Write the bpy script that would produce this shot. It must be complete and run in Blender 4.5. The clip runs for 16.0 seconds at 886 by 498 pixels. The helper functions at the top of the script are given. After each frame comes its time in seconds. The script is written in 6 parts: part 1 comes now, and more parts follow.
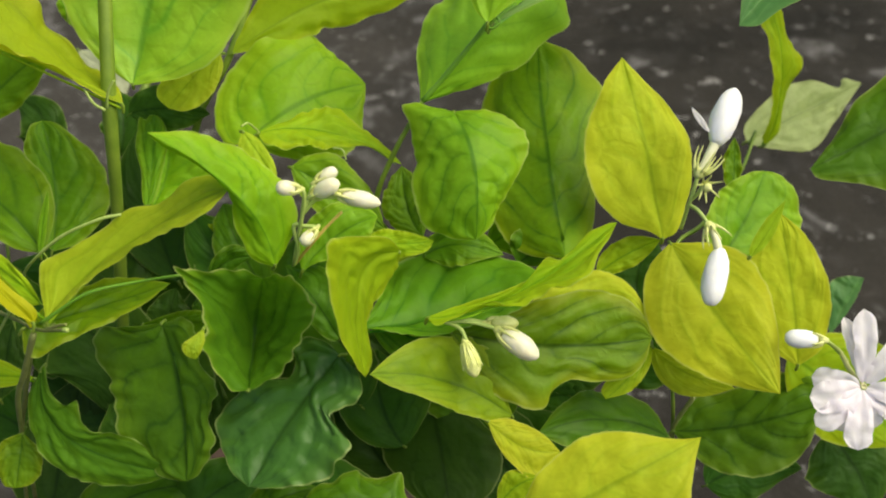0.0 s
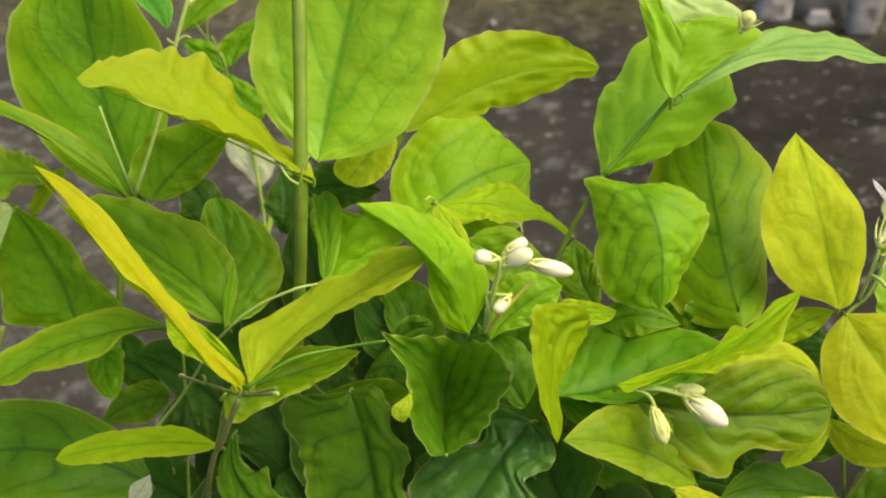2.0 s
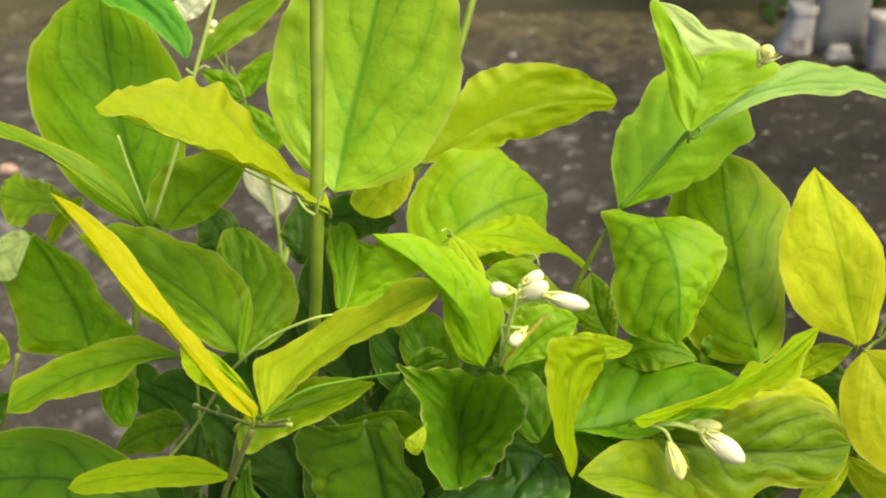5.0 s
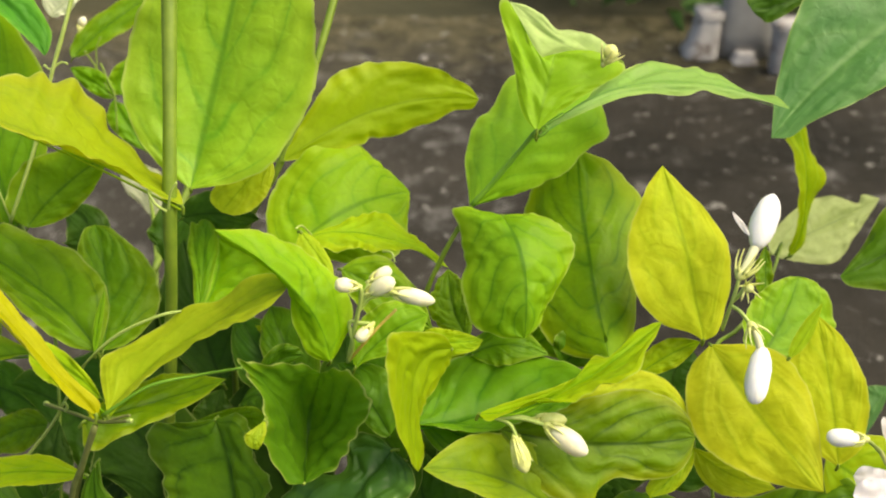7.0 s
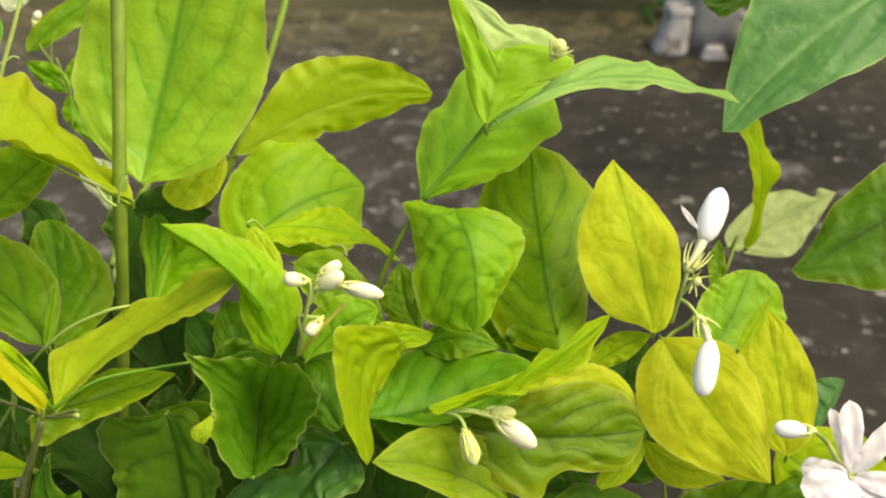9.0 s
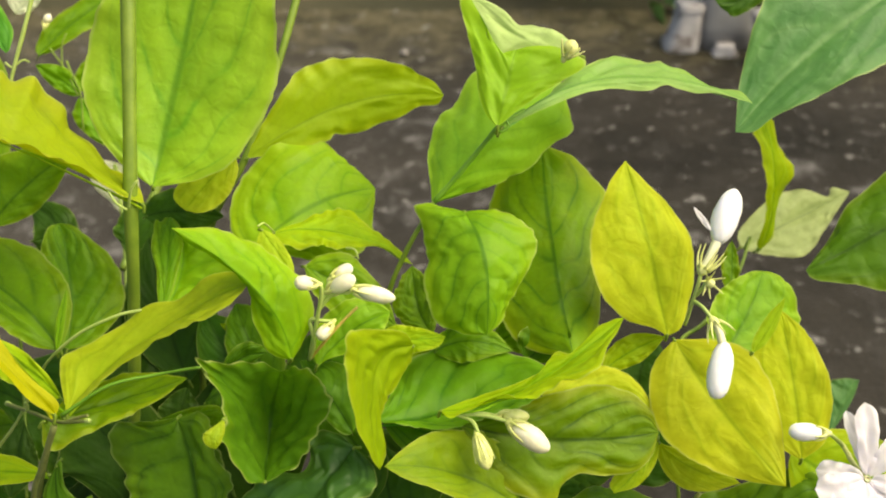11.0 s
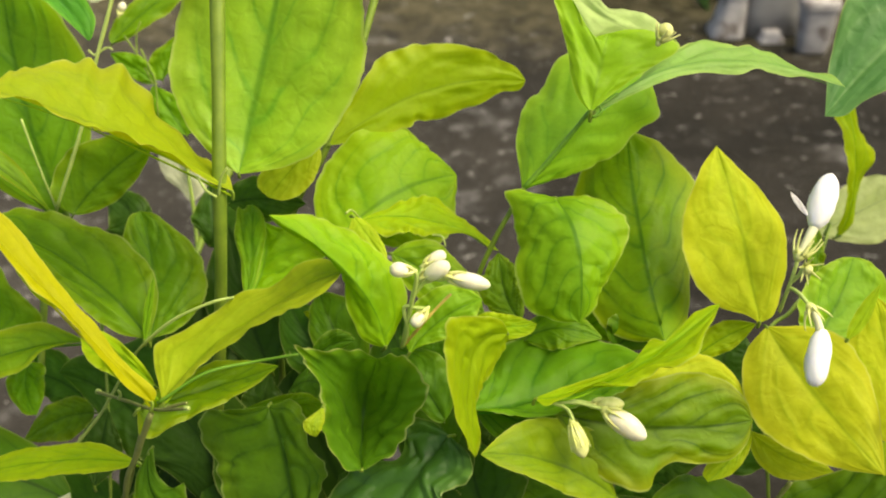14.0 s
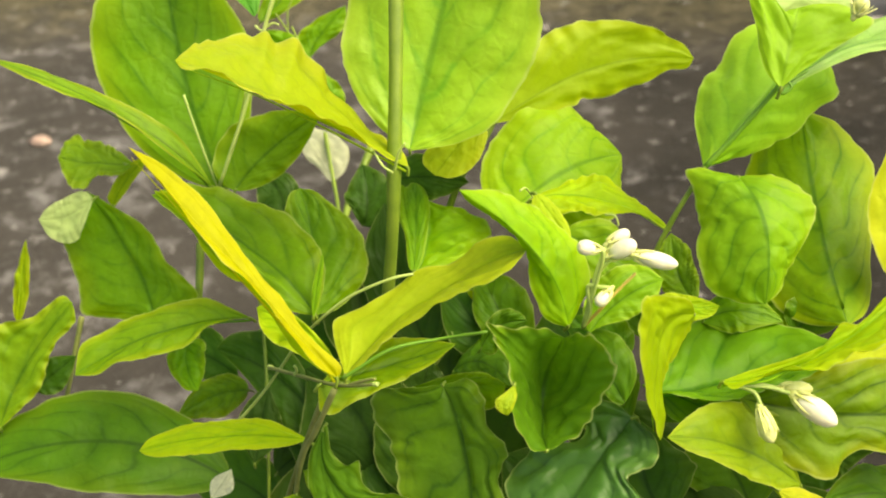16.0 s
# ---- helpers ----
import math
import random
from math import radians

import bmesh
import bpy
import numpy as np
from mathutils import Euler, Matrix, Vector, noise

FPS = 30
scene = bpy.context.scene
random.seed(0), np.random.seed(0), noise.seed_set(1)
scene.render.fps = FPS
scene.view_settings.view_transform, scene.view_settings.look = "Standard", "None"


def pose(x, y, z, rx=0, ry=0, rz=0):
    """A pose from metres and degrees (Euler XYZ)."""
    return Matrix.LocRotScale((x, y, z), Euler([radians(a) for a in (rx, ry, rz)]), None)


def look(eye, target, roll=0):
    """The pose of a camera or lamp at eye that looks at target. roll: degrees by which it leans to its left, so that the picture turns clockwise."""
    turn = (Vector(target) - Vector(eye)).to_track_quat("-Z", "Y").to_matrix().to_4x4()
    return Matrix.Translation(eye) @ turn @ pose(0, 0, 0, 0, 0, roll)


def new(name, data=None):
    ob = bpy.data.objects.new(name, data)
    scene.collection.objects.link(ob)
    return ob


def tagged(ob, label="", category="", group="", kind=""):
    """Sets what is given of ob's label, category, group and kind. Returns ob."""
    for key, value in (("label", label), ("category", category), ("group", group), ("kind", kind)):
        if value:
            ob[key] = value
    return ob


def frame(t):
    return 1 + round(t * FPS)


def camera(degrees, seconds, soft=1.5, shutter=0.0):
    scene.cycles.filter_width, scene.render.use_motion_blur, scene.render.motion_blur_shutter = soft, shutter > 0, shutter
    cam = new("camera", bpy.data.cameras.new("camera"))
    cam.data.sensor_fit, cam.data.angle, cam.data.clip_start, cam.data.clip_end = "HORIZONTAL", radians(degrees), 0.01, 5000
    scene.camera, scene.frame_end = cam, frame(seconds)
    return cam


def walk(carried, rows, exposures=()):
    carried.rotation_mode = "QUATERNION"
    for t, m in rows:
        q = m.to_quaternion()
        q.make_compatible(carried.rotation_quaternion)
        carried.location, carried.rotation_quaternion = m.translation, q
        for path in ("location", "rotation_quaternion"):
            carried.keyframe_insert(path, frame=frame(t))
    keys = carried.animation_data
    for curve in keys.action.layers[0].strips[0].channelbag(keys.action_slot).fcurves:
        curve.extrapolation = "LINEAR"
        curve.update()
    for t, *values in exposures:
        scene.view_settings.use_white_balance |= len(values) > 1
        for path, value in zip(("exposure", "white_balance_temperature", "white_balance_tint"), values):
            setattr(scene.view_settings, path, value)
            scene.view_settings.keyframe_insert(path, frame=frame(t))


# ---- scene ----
cam = camera(38.7, 16.0, soft=2.0)
METRES, EYE, TILT, LEAN, TURN = 0.21, 0.71, -37.0, 0.0, 0.0
ROWS = [
    (0.0, 0.0, 0.0, 0.0, 0.0, 0.0, -0.0),
    (0.5, -0.0569, -0.0318, -0.0076, 0.35, 1.37, 0.0),
    (1.0, -0.1108, -0.0552, -0.0284, 0.97, 2.31, 0.03),
    (1.5, -0.1814, -0.0506, -0.027, 1.34, 2.93, 0.08),
    (2.0, -0.234, -0.0571, -0.0423, 1.98, 4.28, -0.09),
    (2.5, -0.283, -0.0559, -0.0498, 2.58, 4.74, -0.41),
    (3.0, -0.3194, -0.0537, -0.0597, 3.52, 5.68, -0.69),
    (5.5, -0.1762, -0.049, -0.0388, 2.02, 5.72, -0.71),
    (6.0, -0.121, -0.0525, -0.0432, 0.57, 5.8, -0.58),
    (6.5, -0.1064, -0.0582, -0.047, 0.03, 5.81, -0.48),
    (7.0, -0.0954, -0.0616, -0.0537, -0.36, 5.9, -0.36),
    (7.5, -0.082, -0.0639, -0.0533, -0.88, 5.72, -0.33),
    (8.0, -0.0609, -0.064, -0.0548, -1.39, 5.65, -0.21),
    (8.5, -0.0501, -0.0671, -0.0563, -1.47, 5.65, -0.18),
    (9.0, -0.049, -0.0669, -0.0559, -1.35, 5.68, -0.13),
    (11.5, -0.0505, -0.0566, -0.0464, -0.81, 5.56, 0.06),
    (12.0, -0.0378, -0.0549, -0.0486, -0.86, 5.49, 0.13),
    (12.5, -0.0508, -0.0491, -0.048, -0.73, 5.34, 0.17),
    (13.0, -0.0826, -0.0447, -0.0488, -0.4, 5.28, 0.14),
    (13.5, -0.1201, -0.0408, -0.0485, 0.0, 5.21, 0.13),
    (14.0, -0.1556, -0.0394, -0.051, 0.47, 5.14, 0.09),
    (14.5, -0.2019, -0.034, -0.0546, 1.21, 5.18, 0.09),
    (15.0, -0.2452, -0.0271, -0.0602, 2.24, 5.1, -0.02),
    (15.5, -0.2936, -0.0204, -0.0616, 2.93, 4.87, -0.51),
    (16.0, -0.3411, -0.0093, -0.0711, 3.44, 4.72, -0.86),
]
EXPOSURES = [(0.0, 0.25, 6800, 4), (2.5, 0.56, 7400, 5), (5.5, 0.75, 7600, 6), (6.2, 0.62, 7500, 6), (8.5, 0.62, 7500, 6), (12.5, 0.62, 7500, 6), (14.5, 0.60, 7600, 6), (15.0, 0.66, 7700, 6), (15.5, 0.93, 7800, 6), (16.0, 1.0, 7800, 6)]
walk(cam, [(t, pose(0, 0, EYE, TILT, LEAN, TURN) @ pose(METRES * x, METRES * y, METRES * z, 90 + pitch, roll, yaw)) for t, x, y, z, yaw, pitch, roll in ROWS], EXPOSURES)
cam.data.dof.use_dof, cam.data.dof.focus_distance, cam.data.dof.aperture_fstop = True, 0.44, 17.0

# ---- sky, sun, exposure ----
world = bpy.data.worlds.new("overcast_sky")
scene.world = world
world.use_nodes = True
wt = world.node_tree
sky = wt.nodes.new("ShaderNodeTexSky")
sky.sky_type, sky.sun_disc = "NISHITA", False
sky.sun_elevation, sky.sun_rotation = radians(60), radians(107)
sky.air_density, sky.dust_density = 1.0, 4.0
wt.links.new(sky.outputs["Color"], wt.nodes["Background"].inputs["Color"])
wt.nodes["Background"].inputs["Strength"].default_value = 0.125
sun = new("sun", bpy.data.lights.new("sun", "SUN"))
sun.data.energy, sun.data.angle, sun.data.color = 2.6, radians(60), (1.0, 0.95, 0.76)
sun.matrix_world = look((1.6, -0.1, 3.2), (0, 0.4, 0.4))

# ---- materials ----


def material(name):
    m = bpy.data.materials.new(name)
    m.use_nodes = True
    return m, m.node_tree, m.node_tree.nodes["Principled BSDF"]


def math_node(nt, op, a, b=None, c=None):
    nd = nt.nodes.new("ShaderNodeMath")
    nd.operation = op
    for i, v in enumerate((a, b, c)):
        if v is None:
            continue
        if isinstance(v, (int, float)):
            nd.inputs[i].default_value = v
        else:
            nt.links.new(v, nd.inputs[i])
    return nd.outputs[0]


def ramp01(nt, value, lo, hi):
    nd = nt.nodes.new("ShaderNodeMapRange")
    nd.interpolation_type = "SMOOTHSTEP"
    nt.links.new(value, nd.inputs["Value"])
    nd.inputs["From Min"].default_value, nd.inputs["From Max"].default_value = lo, hi
    return nd.outputs["Result"]


def mix_rgb(nt, fac, a, b, blend="MIX"):
    nd = nt.nodes.new("ShaderNodeMix")
    nd.data_type, nd.blend_type = "RGBA", blend
    for idx, v in ((0, fac), (6, a), (7, b)):
        if isinstance(v, (int, float)):
            nd.inputs[idx].default_value = v
        elif isinstance(v, tuple):
            nd.inputs[idx].default_value = (*v[:3], 1)
        else:
            nt.links.new(v, nd.inputs[idx])
    return nd.outputs[2]


def noise_tex(nt, scale, detail=4.0, rough=0.55, coords=None, distortion=0.0):
    nd = nt.nodes.new("ShaderNodeTexNoise")
    nd.inputs["Scale"].default_value, nd.inputs["Detail"].default_value = scale, detail
    nd.inputs["Roughness"].default_value, nd.inputs["Distortion"].default_value = rough, distortion
    if coords is not None:
        nt.links.new(coords, nd.inputs["Vector"])
    return nd.outputs["Fac"]


def bump(nt, bsdf, height, strength, distance):
    nd = nt.nodes.new("ShaderNodeBump")
    nd.inputs["Strength"].default_value, nd.inputs["Distance"].default_value = strength, distance
    nt.links.new(height, nd.inputs["Height"])
    nt.links.new(nd.outputs["Normal"], bsdf.inputs["Normal"])
    return nd.outputs["Normal"]


VEINS, SLANT = 4.7, 0.40


def leaf_material(name, main, vein, margin, rough=0.42, vein_width=0.3, vein_mix=0.55, glow=0.44, margin_from=0.5, sheen=0.2, relief=1.0):
    """A leaf with a green net of veins, crease shade in its colour, a yellower margin, mottling and some light shining
    through.
    """
    m, nt, bsdf = material(name)
    uv = nt.nodes.new("ShaderNodeUVMap")
    uv.uv_map = "UVMap"
    sep = nt.nodes.new("ShaderNodeSeparateXYZ")
    nt.links.new(uv.outputs["UV"], sep.inputs[0])
    u, y = sep.outputs[0], sep.outputs[1]
    lay = nt.nodes.new("ShaderNodeUVMap")
    lay.uv_map = "Veins"
    sep2 = nt.nodes.new("ShaderNodeSeparateXYZ")
    nt.links.new(lay.outputs["UV"], sep2.inputs[0])
    obj = nt.nodes.new("ShaderNodeTexCoord").outputs["Object"]
    info = nt.nodes.new("ShaderNodeObjectInfo")
    s = math_node(nt, "ABSOLUTE", math_node(nt, "MULTIPLY_ADD", y, 2.0, -1.0))
    wobble = math_node(nt, "MULTIPLY_ADD", noise_tex(nt, 170, 2, 0.5, obj), 0.12, -0.06)
    g = math_node(nt, "FRACT", math_node(nt, "ADD", sep2.outputs[0], wobble))
    d = math_node(nt, "ABSOLUTE", math_node(nt, "MULTIPLY_ADD", g, 2.0, -1.0))
    fade = math_node(nt, "MULTIPLY", ramp01(nt, s, 0.99, 0.68), math_node(nt, "MULTIPLY_ADD", ramp01(nt, noise_tex(nt, 70, 2, 0.5, obj), 0.35, 0.62), 0.6, 0.4))
    line = math_node(nt, "MULTIPLY", ramp01(nt, d, 1.0 - vein_width, 1.0), fade)
    # wide band round each side vein: shade of the quilted creases, as colour
    soft = math_node(nt, "MULTIPLY", ramp01(nt, d, 0.3, 1.0), fade)
    mid = ramp01(nt, math_node(nt, "ADD", s, math_node(nt, "MULTIPLY", u, 0.02)), 0.07, 0.012)
    # colours the fold along the midrib as shaded, wider than the rib
    trough = ramp01(nt, s, 0.26, 0.0)
    side = math_node(nt, "ADD", math_node(nt, "MULTIPLY", line, 0.62), math_node(nt, "MULTIPLY", soft, 0.34))
    veins = math_node(nt, "MAXIMUM", side, mid)
    warp = nt.nodes.new("ShaderNodeTexNoise")
    warp.inputs["Scale"].default_value, warp.inputs["Detail"].default_value = 130, 2
    nt.links.new(obj, warp.inputs["Vector"])
    bent = nt.nodes.new("ShaderNodeMixRGB")
    bent.blend_type = "LINEAR_LIGHT"
    bent.inputs[0].default_value = 0.0035
    nt.links.new(obj, bent.inputs[1])
    nt.links.new(warp.outputs["Color"], bent.inputs[2])
    fine = nt.nodes.new("ShaderNodeTexVoronoi")
    fine.feature = "DISTANCE_TO_EDGE"
    fine.inputs["Scale"].default_value = 135
    nt.links.new(bent.outputs[0], fine.inputs["Vector"])
    net = math_node(nt, "MULTIPLY", ramp01(nt, fine.outputs["Distance"], 0.24, 0.0), ramp01(nt, s, 1.0, 0.7))
    big = noise_tex(nt, 45, 3, 0.55, obj)
    small = noise_tex(nt, 600, 3, 0.6, obj)
    col = mix_rgb(nt, ramp01(nt, math_node(nt, "ADD", s, math_node(nt, "MULTIPLY_ADD", big, 0.9, -0.45)), margin_from, 1.05), main, margin)
    col = mix_rgb(nt, math_node(nt, "MULTIPLY", ramp01(nt, big, 0.35, 0.7), 0.35), col, vein)
    col = mix_rgb(nt, math_node(nt, "MULTIPLY", veins, vein_mix), col, vein)
    col = mix_rgb(nt, math_node(nt, "MULTIPLY", trough, 0.35), col, vein)
    col = mix_rgb(nt, math_node(nt, "MULTIPLY", mid, 0.6), col, vein if vein[1] > main[1] else tuple(0.72 * c for c in vein))
    col = mix_rgb(nt, math_node(nt, "MULTIPLY", net, 0.15), col, tuple(0.62 * c for c in main))
    hsv = nt.nodes.new("ShaderNodeHueSaturation")
    nt.links.new(math_node(nt, "MULTIPLY_ADD", info.outputs["Random"], 0.012, 0.494), hsv.inputs["Hue"])
    value = math_node(nt, "ADD", math_node(nt, "MULTIPLY_ADD", info.outputs["Random"], 0.16, 0.84), math_node(nt, "MULTIPLY", small, 0.2))
    nt.links.new(value, hsv.inputs["Value"])
    nt.links.new(col, hsv.inputs["Color"])
    col = hsv.outputs["Color"]
    rim = ramp01(nt, s, 0.955, 0.99)
    col = mix_rgb(nt, math_node(nt, "MULTIPLY", rim, 0.75 if name == "leaf_cup" else 0.45), col, (0.52, 0.58, 0.20))
    pores = noise_tex(nt, 120, 4, 0.6, obj)
    col = mix_rgb(nt, math_node(nt, "MULTIPLY", ramp01(nt, pores, 0.5, 0.72), 0.16), col, margin)
    nt.links.new(col, bsdf.inputs["Base Color"])
    nt.links.new(math_node(nt, "MULTIPLY_ADD", small, 0.2, rough - 0.1), bsdf.inputs["Roughness"])
    bsdf.inputs["Specular IOR Level"].default_value = 0.42 if rough < 0.35 else sheen
    cell = nt.nodes.new("ShaderNodeTexVoronoi")
    cell.feature = "SMOOTH_F1"
    cell.inputs["Scale"].default_value = 150
    nt.links.new(obj, cell.inputs["Vector"])
    lumps = math_node(nt, "ADD", math_node(nt, "MULTIPLY", big, 1.6), math_node(nt, "MULTIPLY", cell.outputs["Distance"], -0.9))
    height = math_node(nt, "SUBTRACT", math_node(nt, "ADD", math_node(nt, "MULTIPLY", small, 0.2), lumps), math_node(nt, "ADD", math_node(nt, "MULTIPLY", soft, 1.1), math_node(nt, "MULTIPLY", net, 0.4)))
    normal = bump(nt, bsdf, height, 0.34 * relief, 0.0008)
    thin = nt.nodes.new("ShaderNodeBsdfTranslucent")
    nt.links.new(mix_rgb(nt, 1.0, col, (1.0, 0.95, 0.5), "MULTIPLY"), thin.inputs["Color"])
    nt.links.new(normal, thin.inputs["Normal"])
    mixer = nt.nodes.new("ShaderNodeMixShader")
    mixer.inputs[0].default_value = glow
    nt.links.new(bsdf.outputs[0], mixer.inputs[1])
    nt.links.new(thin.outputs[0], mixer.inputs[2])
    nt.links.new(mixer.outputs[0], nt.nodes["Material Output"].inputs["Surface"])
    return m


TONES = {
    "yellow": ((0.555, 0.625, 0.030), (0.38, 0.52, 0.020), (0.61, 0.63, 0.030)),
    "gold": ((0.51, 0.515, 0.013), (0.46, 0.48, 0.011), (0.54, 0.525, 0.013)),
    "fresh": ((0.36, 0.60, 0.032), (0.17, 0.42, 0.022), (0.43, 0.62, 0.032)),
    "lime": ((0.38, 0.545, 0.016), (0.19, 0.39, 0.011), (0.47, 0.565, 0.016)),
    "olime": ((0.225, 0.42, 0.012), (0.08, 0.22, 0.009), (0.39, 0.52, 0.012)),
    "bright": ((0.30, 0.54, 0.016), (0.15, 0.36, 0.012), (0.38, 0.57, 0.016)),
    "bright2": ((0.31, 0.53, 0.11), (0.18, 0.39, 0.07), (0.36, 0.55, 0.11)),
    "green": ((0.18, 0.39, 0.010), (0.08, 0.23, 0.008), (0.28, 0.45, 0.010)),
    "chartreuse": ((0.45, 0.58, 0.028), (0.31, 0.48, 0.018), (0.51, 0.60, 0.028)),
    "olive2": ((0.26, 0.38, 0.012), (0.13, 0.24, 0.009), (0.36, 0.45, 0.012)),
    "leafy": ((0.25, 0.47, 0.016), (0.11, 0.28, 0.012), (0.33, 0.51, 0.016)),
    "smooth": ((0.30, 0.56, 0.022), (0.25, 0.50, 0.018), (0.34, 0.57, 0.022)),
    "smooth2": ((0.36, 0.53, 0.016), (0.29, 0.47, 0.013), (0.42, 0.54, 0.016)),
    "grass": ((0.145, 0.35, 0.012), (0.045, 0.18, 0.008), (0.20, 0.42, 0.012)),
    "citron": ((0.385, 0.505, 0.020), (0.28, 0.42, 0.015), (0.48, 0.53, 0.021)),
    "vivid": ((0.31, 0.59, 0.033), (0.16, 0.40, 0.024), (0.37, 0.61, 0.033)),
    "mid": ((0.135, 0.30, 0.013), (0.05, 0.145, 0.009), (0.18, 0.33, 0.014)),
    "olive": ((0.195, 0.365, 0.009), (0.055, 0.14, 0.006), (0.34, 0.43, 0.010)),
    # cup: second colour extra dark, so the hollow's shade is painted in
    "cup": ((0.105, 0.265, 0.013), (0.032, 0.12, 0.008), (0.20, 0.37, 0.014)),
    "green2": ((0.10, 0.25, 0.009), (0.045, 0.13, 0.006), (0.16, 0.30, 0.009)),
    "emerald": ((0.10, 0.34, 0.03), (0.06, 0.27, 0.02), (0.17, 0.46, 0.025)),
    # the two darkest greens carry the shade inside the plant in their colour
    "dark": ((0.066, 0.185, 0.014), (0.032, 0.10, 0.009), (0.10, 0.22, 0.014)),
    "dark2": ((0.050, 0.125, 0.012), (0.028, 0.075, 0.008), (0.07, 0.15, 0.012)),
    "teal": ((0.085, 0.25, 0.06), (0.17, 0.36, 0.10), (0.12, 0.30, 0.07)),
    "gloss": ((0.080, 0.225, 0.030), (0.036, 0.12, 0.014), (0.11, 0.26, 0.030)),
    "gloss2": ((0.46, 0.68, 0.17), (0.26, 0.50, 0.09), (0.50, 0.70, 0.19)),
    "pale": ((0.42, 0.52, 0.20), (0.30, 0.40, 0.13), (0.46, 0.55, 0.23)),
    "pale2": ((0.44, 0.60, 0.09), (0.28, 0.47, 0.055), (0.49, 0.61, 0.11)),
    "pale3": ((0.78, 0.82, 0.60), (0.60, 0.66, 0.42), (0.82, 0.84, 0.64)),
    "pale4": ((0.56, 0.70, 0.26), (0.50, 0.65, 0.22), (0.60, 0.72, 0.30)),
}
WORDS = {
    "yellow": "yellow ageing jasmine leaf", "gold": "narrow golden-yellow folded leaf", "fresh": "large fresh light-green jasmine leaf", "lime": "yellow-green jasmine leaf", "olime": "olive-lime jasmine leaf with darker veins",
    "bright": "broad bright green jasmine leaf", "bright2": "pale bluish-green jasmine leaf", "green": "mid-green jasmine leaf",
    "chartreuse": "light yellow-green jasmine leaf", "olive2": "dull yellow-green leaf below the buds",
    "smooth": "smooth bright green folded leaf", "smooth2": "smooth yellow-green leaf with a wavy edge",
    "leafy": "bright green jasmine leaf with dark side veins", "grass": "deep green jasmine leaf with impressed veins", "citron": "drooping yellow-green leaf with a wavy rim",
    "vivid": "smooth vivid green jasmine leaf",
    "mid": "broad green jasmine leaf with dark veins", "olive": "olive-green jasmine leaf with sunken veins",
    "cup": "cupped green leaf with yellow-green ragged rims",
    "green2": "deep green jasmine leaf with a dark midrib", "emerald": "fresh emerald-green young leaf", "dark": "dark green jasmine leaf, partly darkened for shade",
    "dark2": "inner olive leaf with shade put into its dark colour", "teal": "dark bluish-green jasmine leaf", "gloss": "glossy crinkled dark leaf",
    "gloss2": "glossy puckered green leaf", "pale": "pale grey-green leaf underside", "pale2": "light green curled leaf underside",
    "pale3": "whitish leaf underside", "pale4": "pale folded-over leaf underside",
}
LEAF, RIB = {}, {}
for tone, (main, vein, margin) in TONES.items():
    for veined in (0, 1):
        calm = tone in ("smooth", "smooth2", "pale3", "pale4", "vivid")
        LEAF[tone, veined] = leaf_material(
            "leaf_" + tone + ("_veined" if veined else ""), main, vein, margin,
            rough=0.34 if tone.startswith("gloss") else 0.42, margin_from=0.75 if tone == "cup" else 0.5, sheen=0.1 if tone in ("yellow", "gold", "chartreuse", "lime") else 0.38 if tone in ("fresh", "bright2", "teal") else 0.2, relief=0.35 if calm else 1.0, vein_mix=0.95 if veined else 0.6, vein_width=0.2 if veined else 0.22)
    m, nt, bsdf = material("rib_" + tone)
    grain = noise_tex(nt, 400, 3)
    mixed = tuple(0.1 * a + 0.9 * b for a, b in zip(main, vein))
    nt.links.new(mix_rgb(nt, grain, mixed, tuple(1.25 * c for c in mixed)), bsdf.inputs["Base Color"])
    bsdf.inputs["Roughness"].default_value, bsdf.inputs["Specular IOR Level"].default_value = 0.6, 0.15
    RIB[tone] = m


def plain(name, dark, light, scale, rough=0.5, relief=0.0003, glow=0.0, thin_sheet=True):
    """A mottled, slightly uneven surface of two near tones."""
    m, nt, bsdf = material(name)
    obj = nt.nodes.new("ShaderNodeTexCoord").outputs["Object"]
    n1, n2 = noise_tex(nt, scale, 5, 0.6, obj), noise_tex(nt, scale * 9, 3, 0.6, obj)
    f = math_node(nt, "ADD", math_node(nt, "MULTIPLY", ramp01(nt, n1, 0.3, 0.7), 0.7), math_node(nt, "MULTIPLY", n2, 0.3))
    nt.links.new(mix_rgb(nt, f, dark, light), bsdf.inputs["Base Color"])
    nt.links.new(math_node(nt, "MULTIPLY_ADD", n2, 0.2, rough - 0.1), bsdf.inputs["Roughness"])
    bump(nt, bsdf, f, 0.5, relief)
    if glow:
        bsdf.inputs["Subsurface Weight"].default_value = glow
        bsdf.inputs["Subsurface Radius"].default_value = (0.004, 0.004, 0.003)
        bsdf.inputs["Subsurface Scale"].default_value = 0.5
    if glow and thin_sheet:
        thin = nt.nodes.new("ShaderNodeBsdfTranslucent")
        thin.inputs["Color"].default_value = (*light, 1)
        mixer = nt.nodes.new("ShaderNodeMixShader")
        mixer.inputs[0].default_value = 0.35
        nt.links.new(bsdf.outputs[0], mixer.inputs[1])
        nt.links.new(thin.outputs[0], mixer.inputs[2])
        nt.links.new(mixer.outputs[0], nt.nodes["Material Output"].inputs["Surface"])
    return m


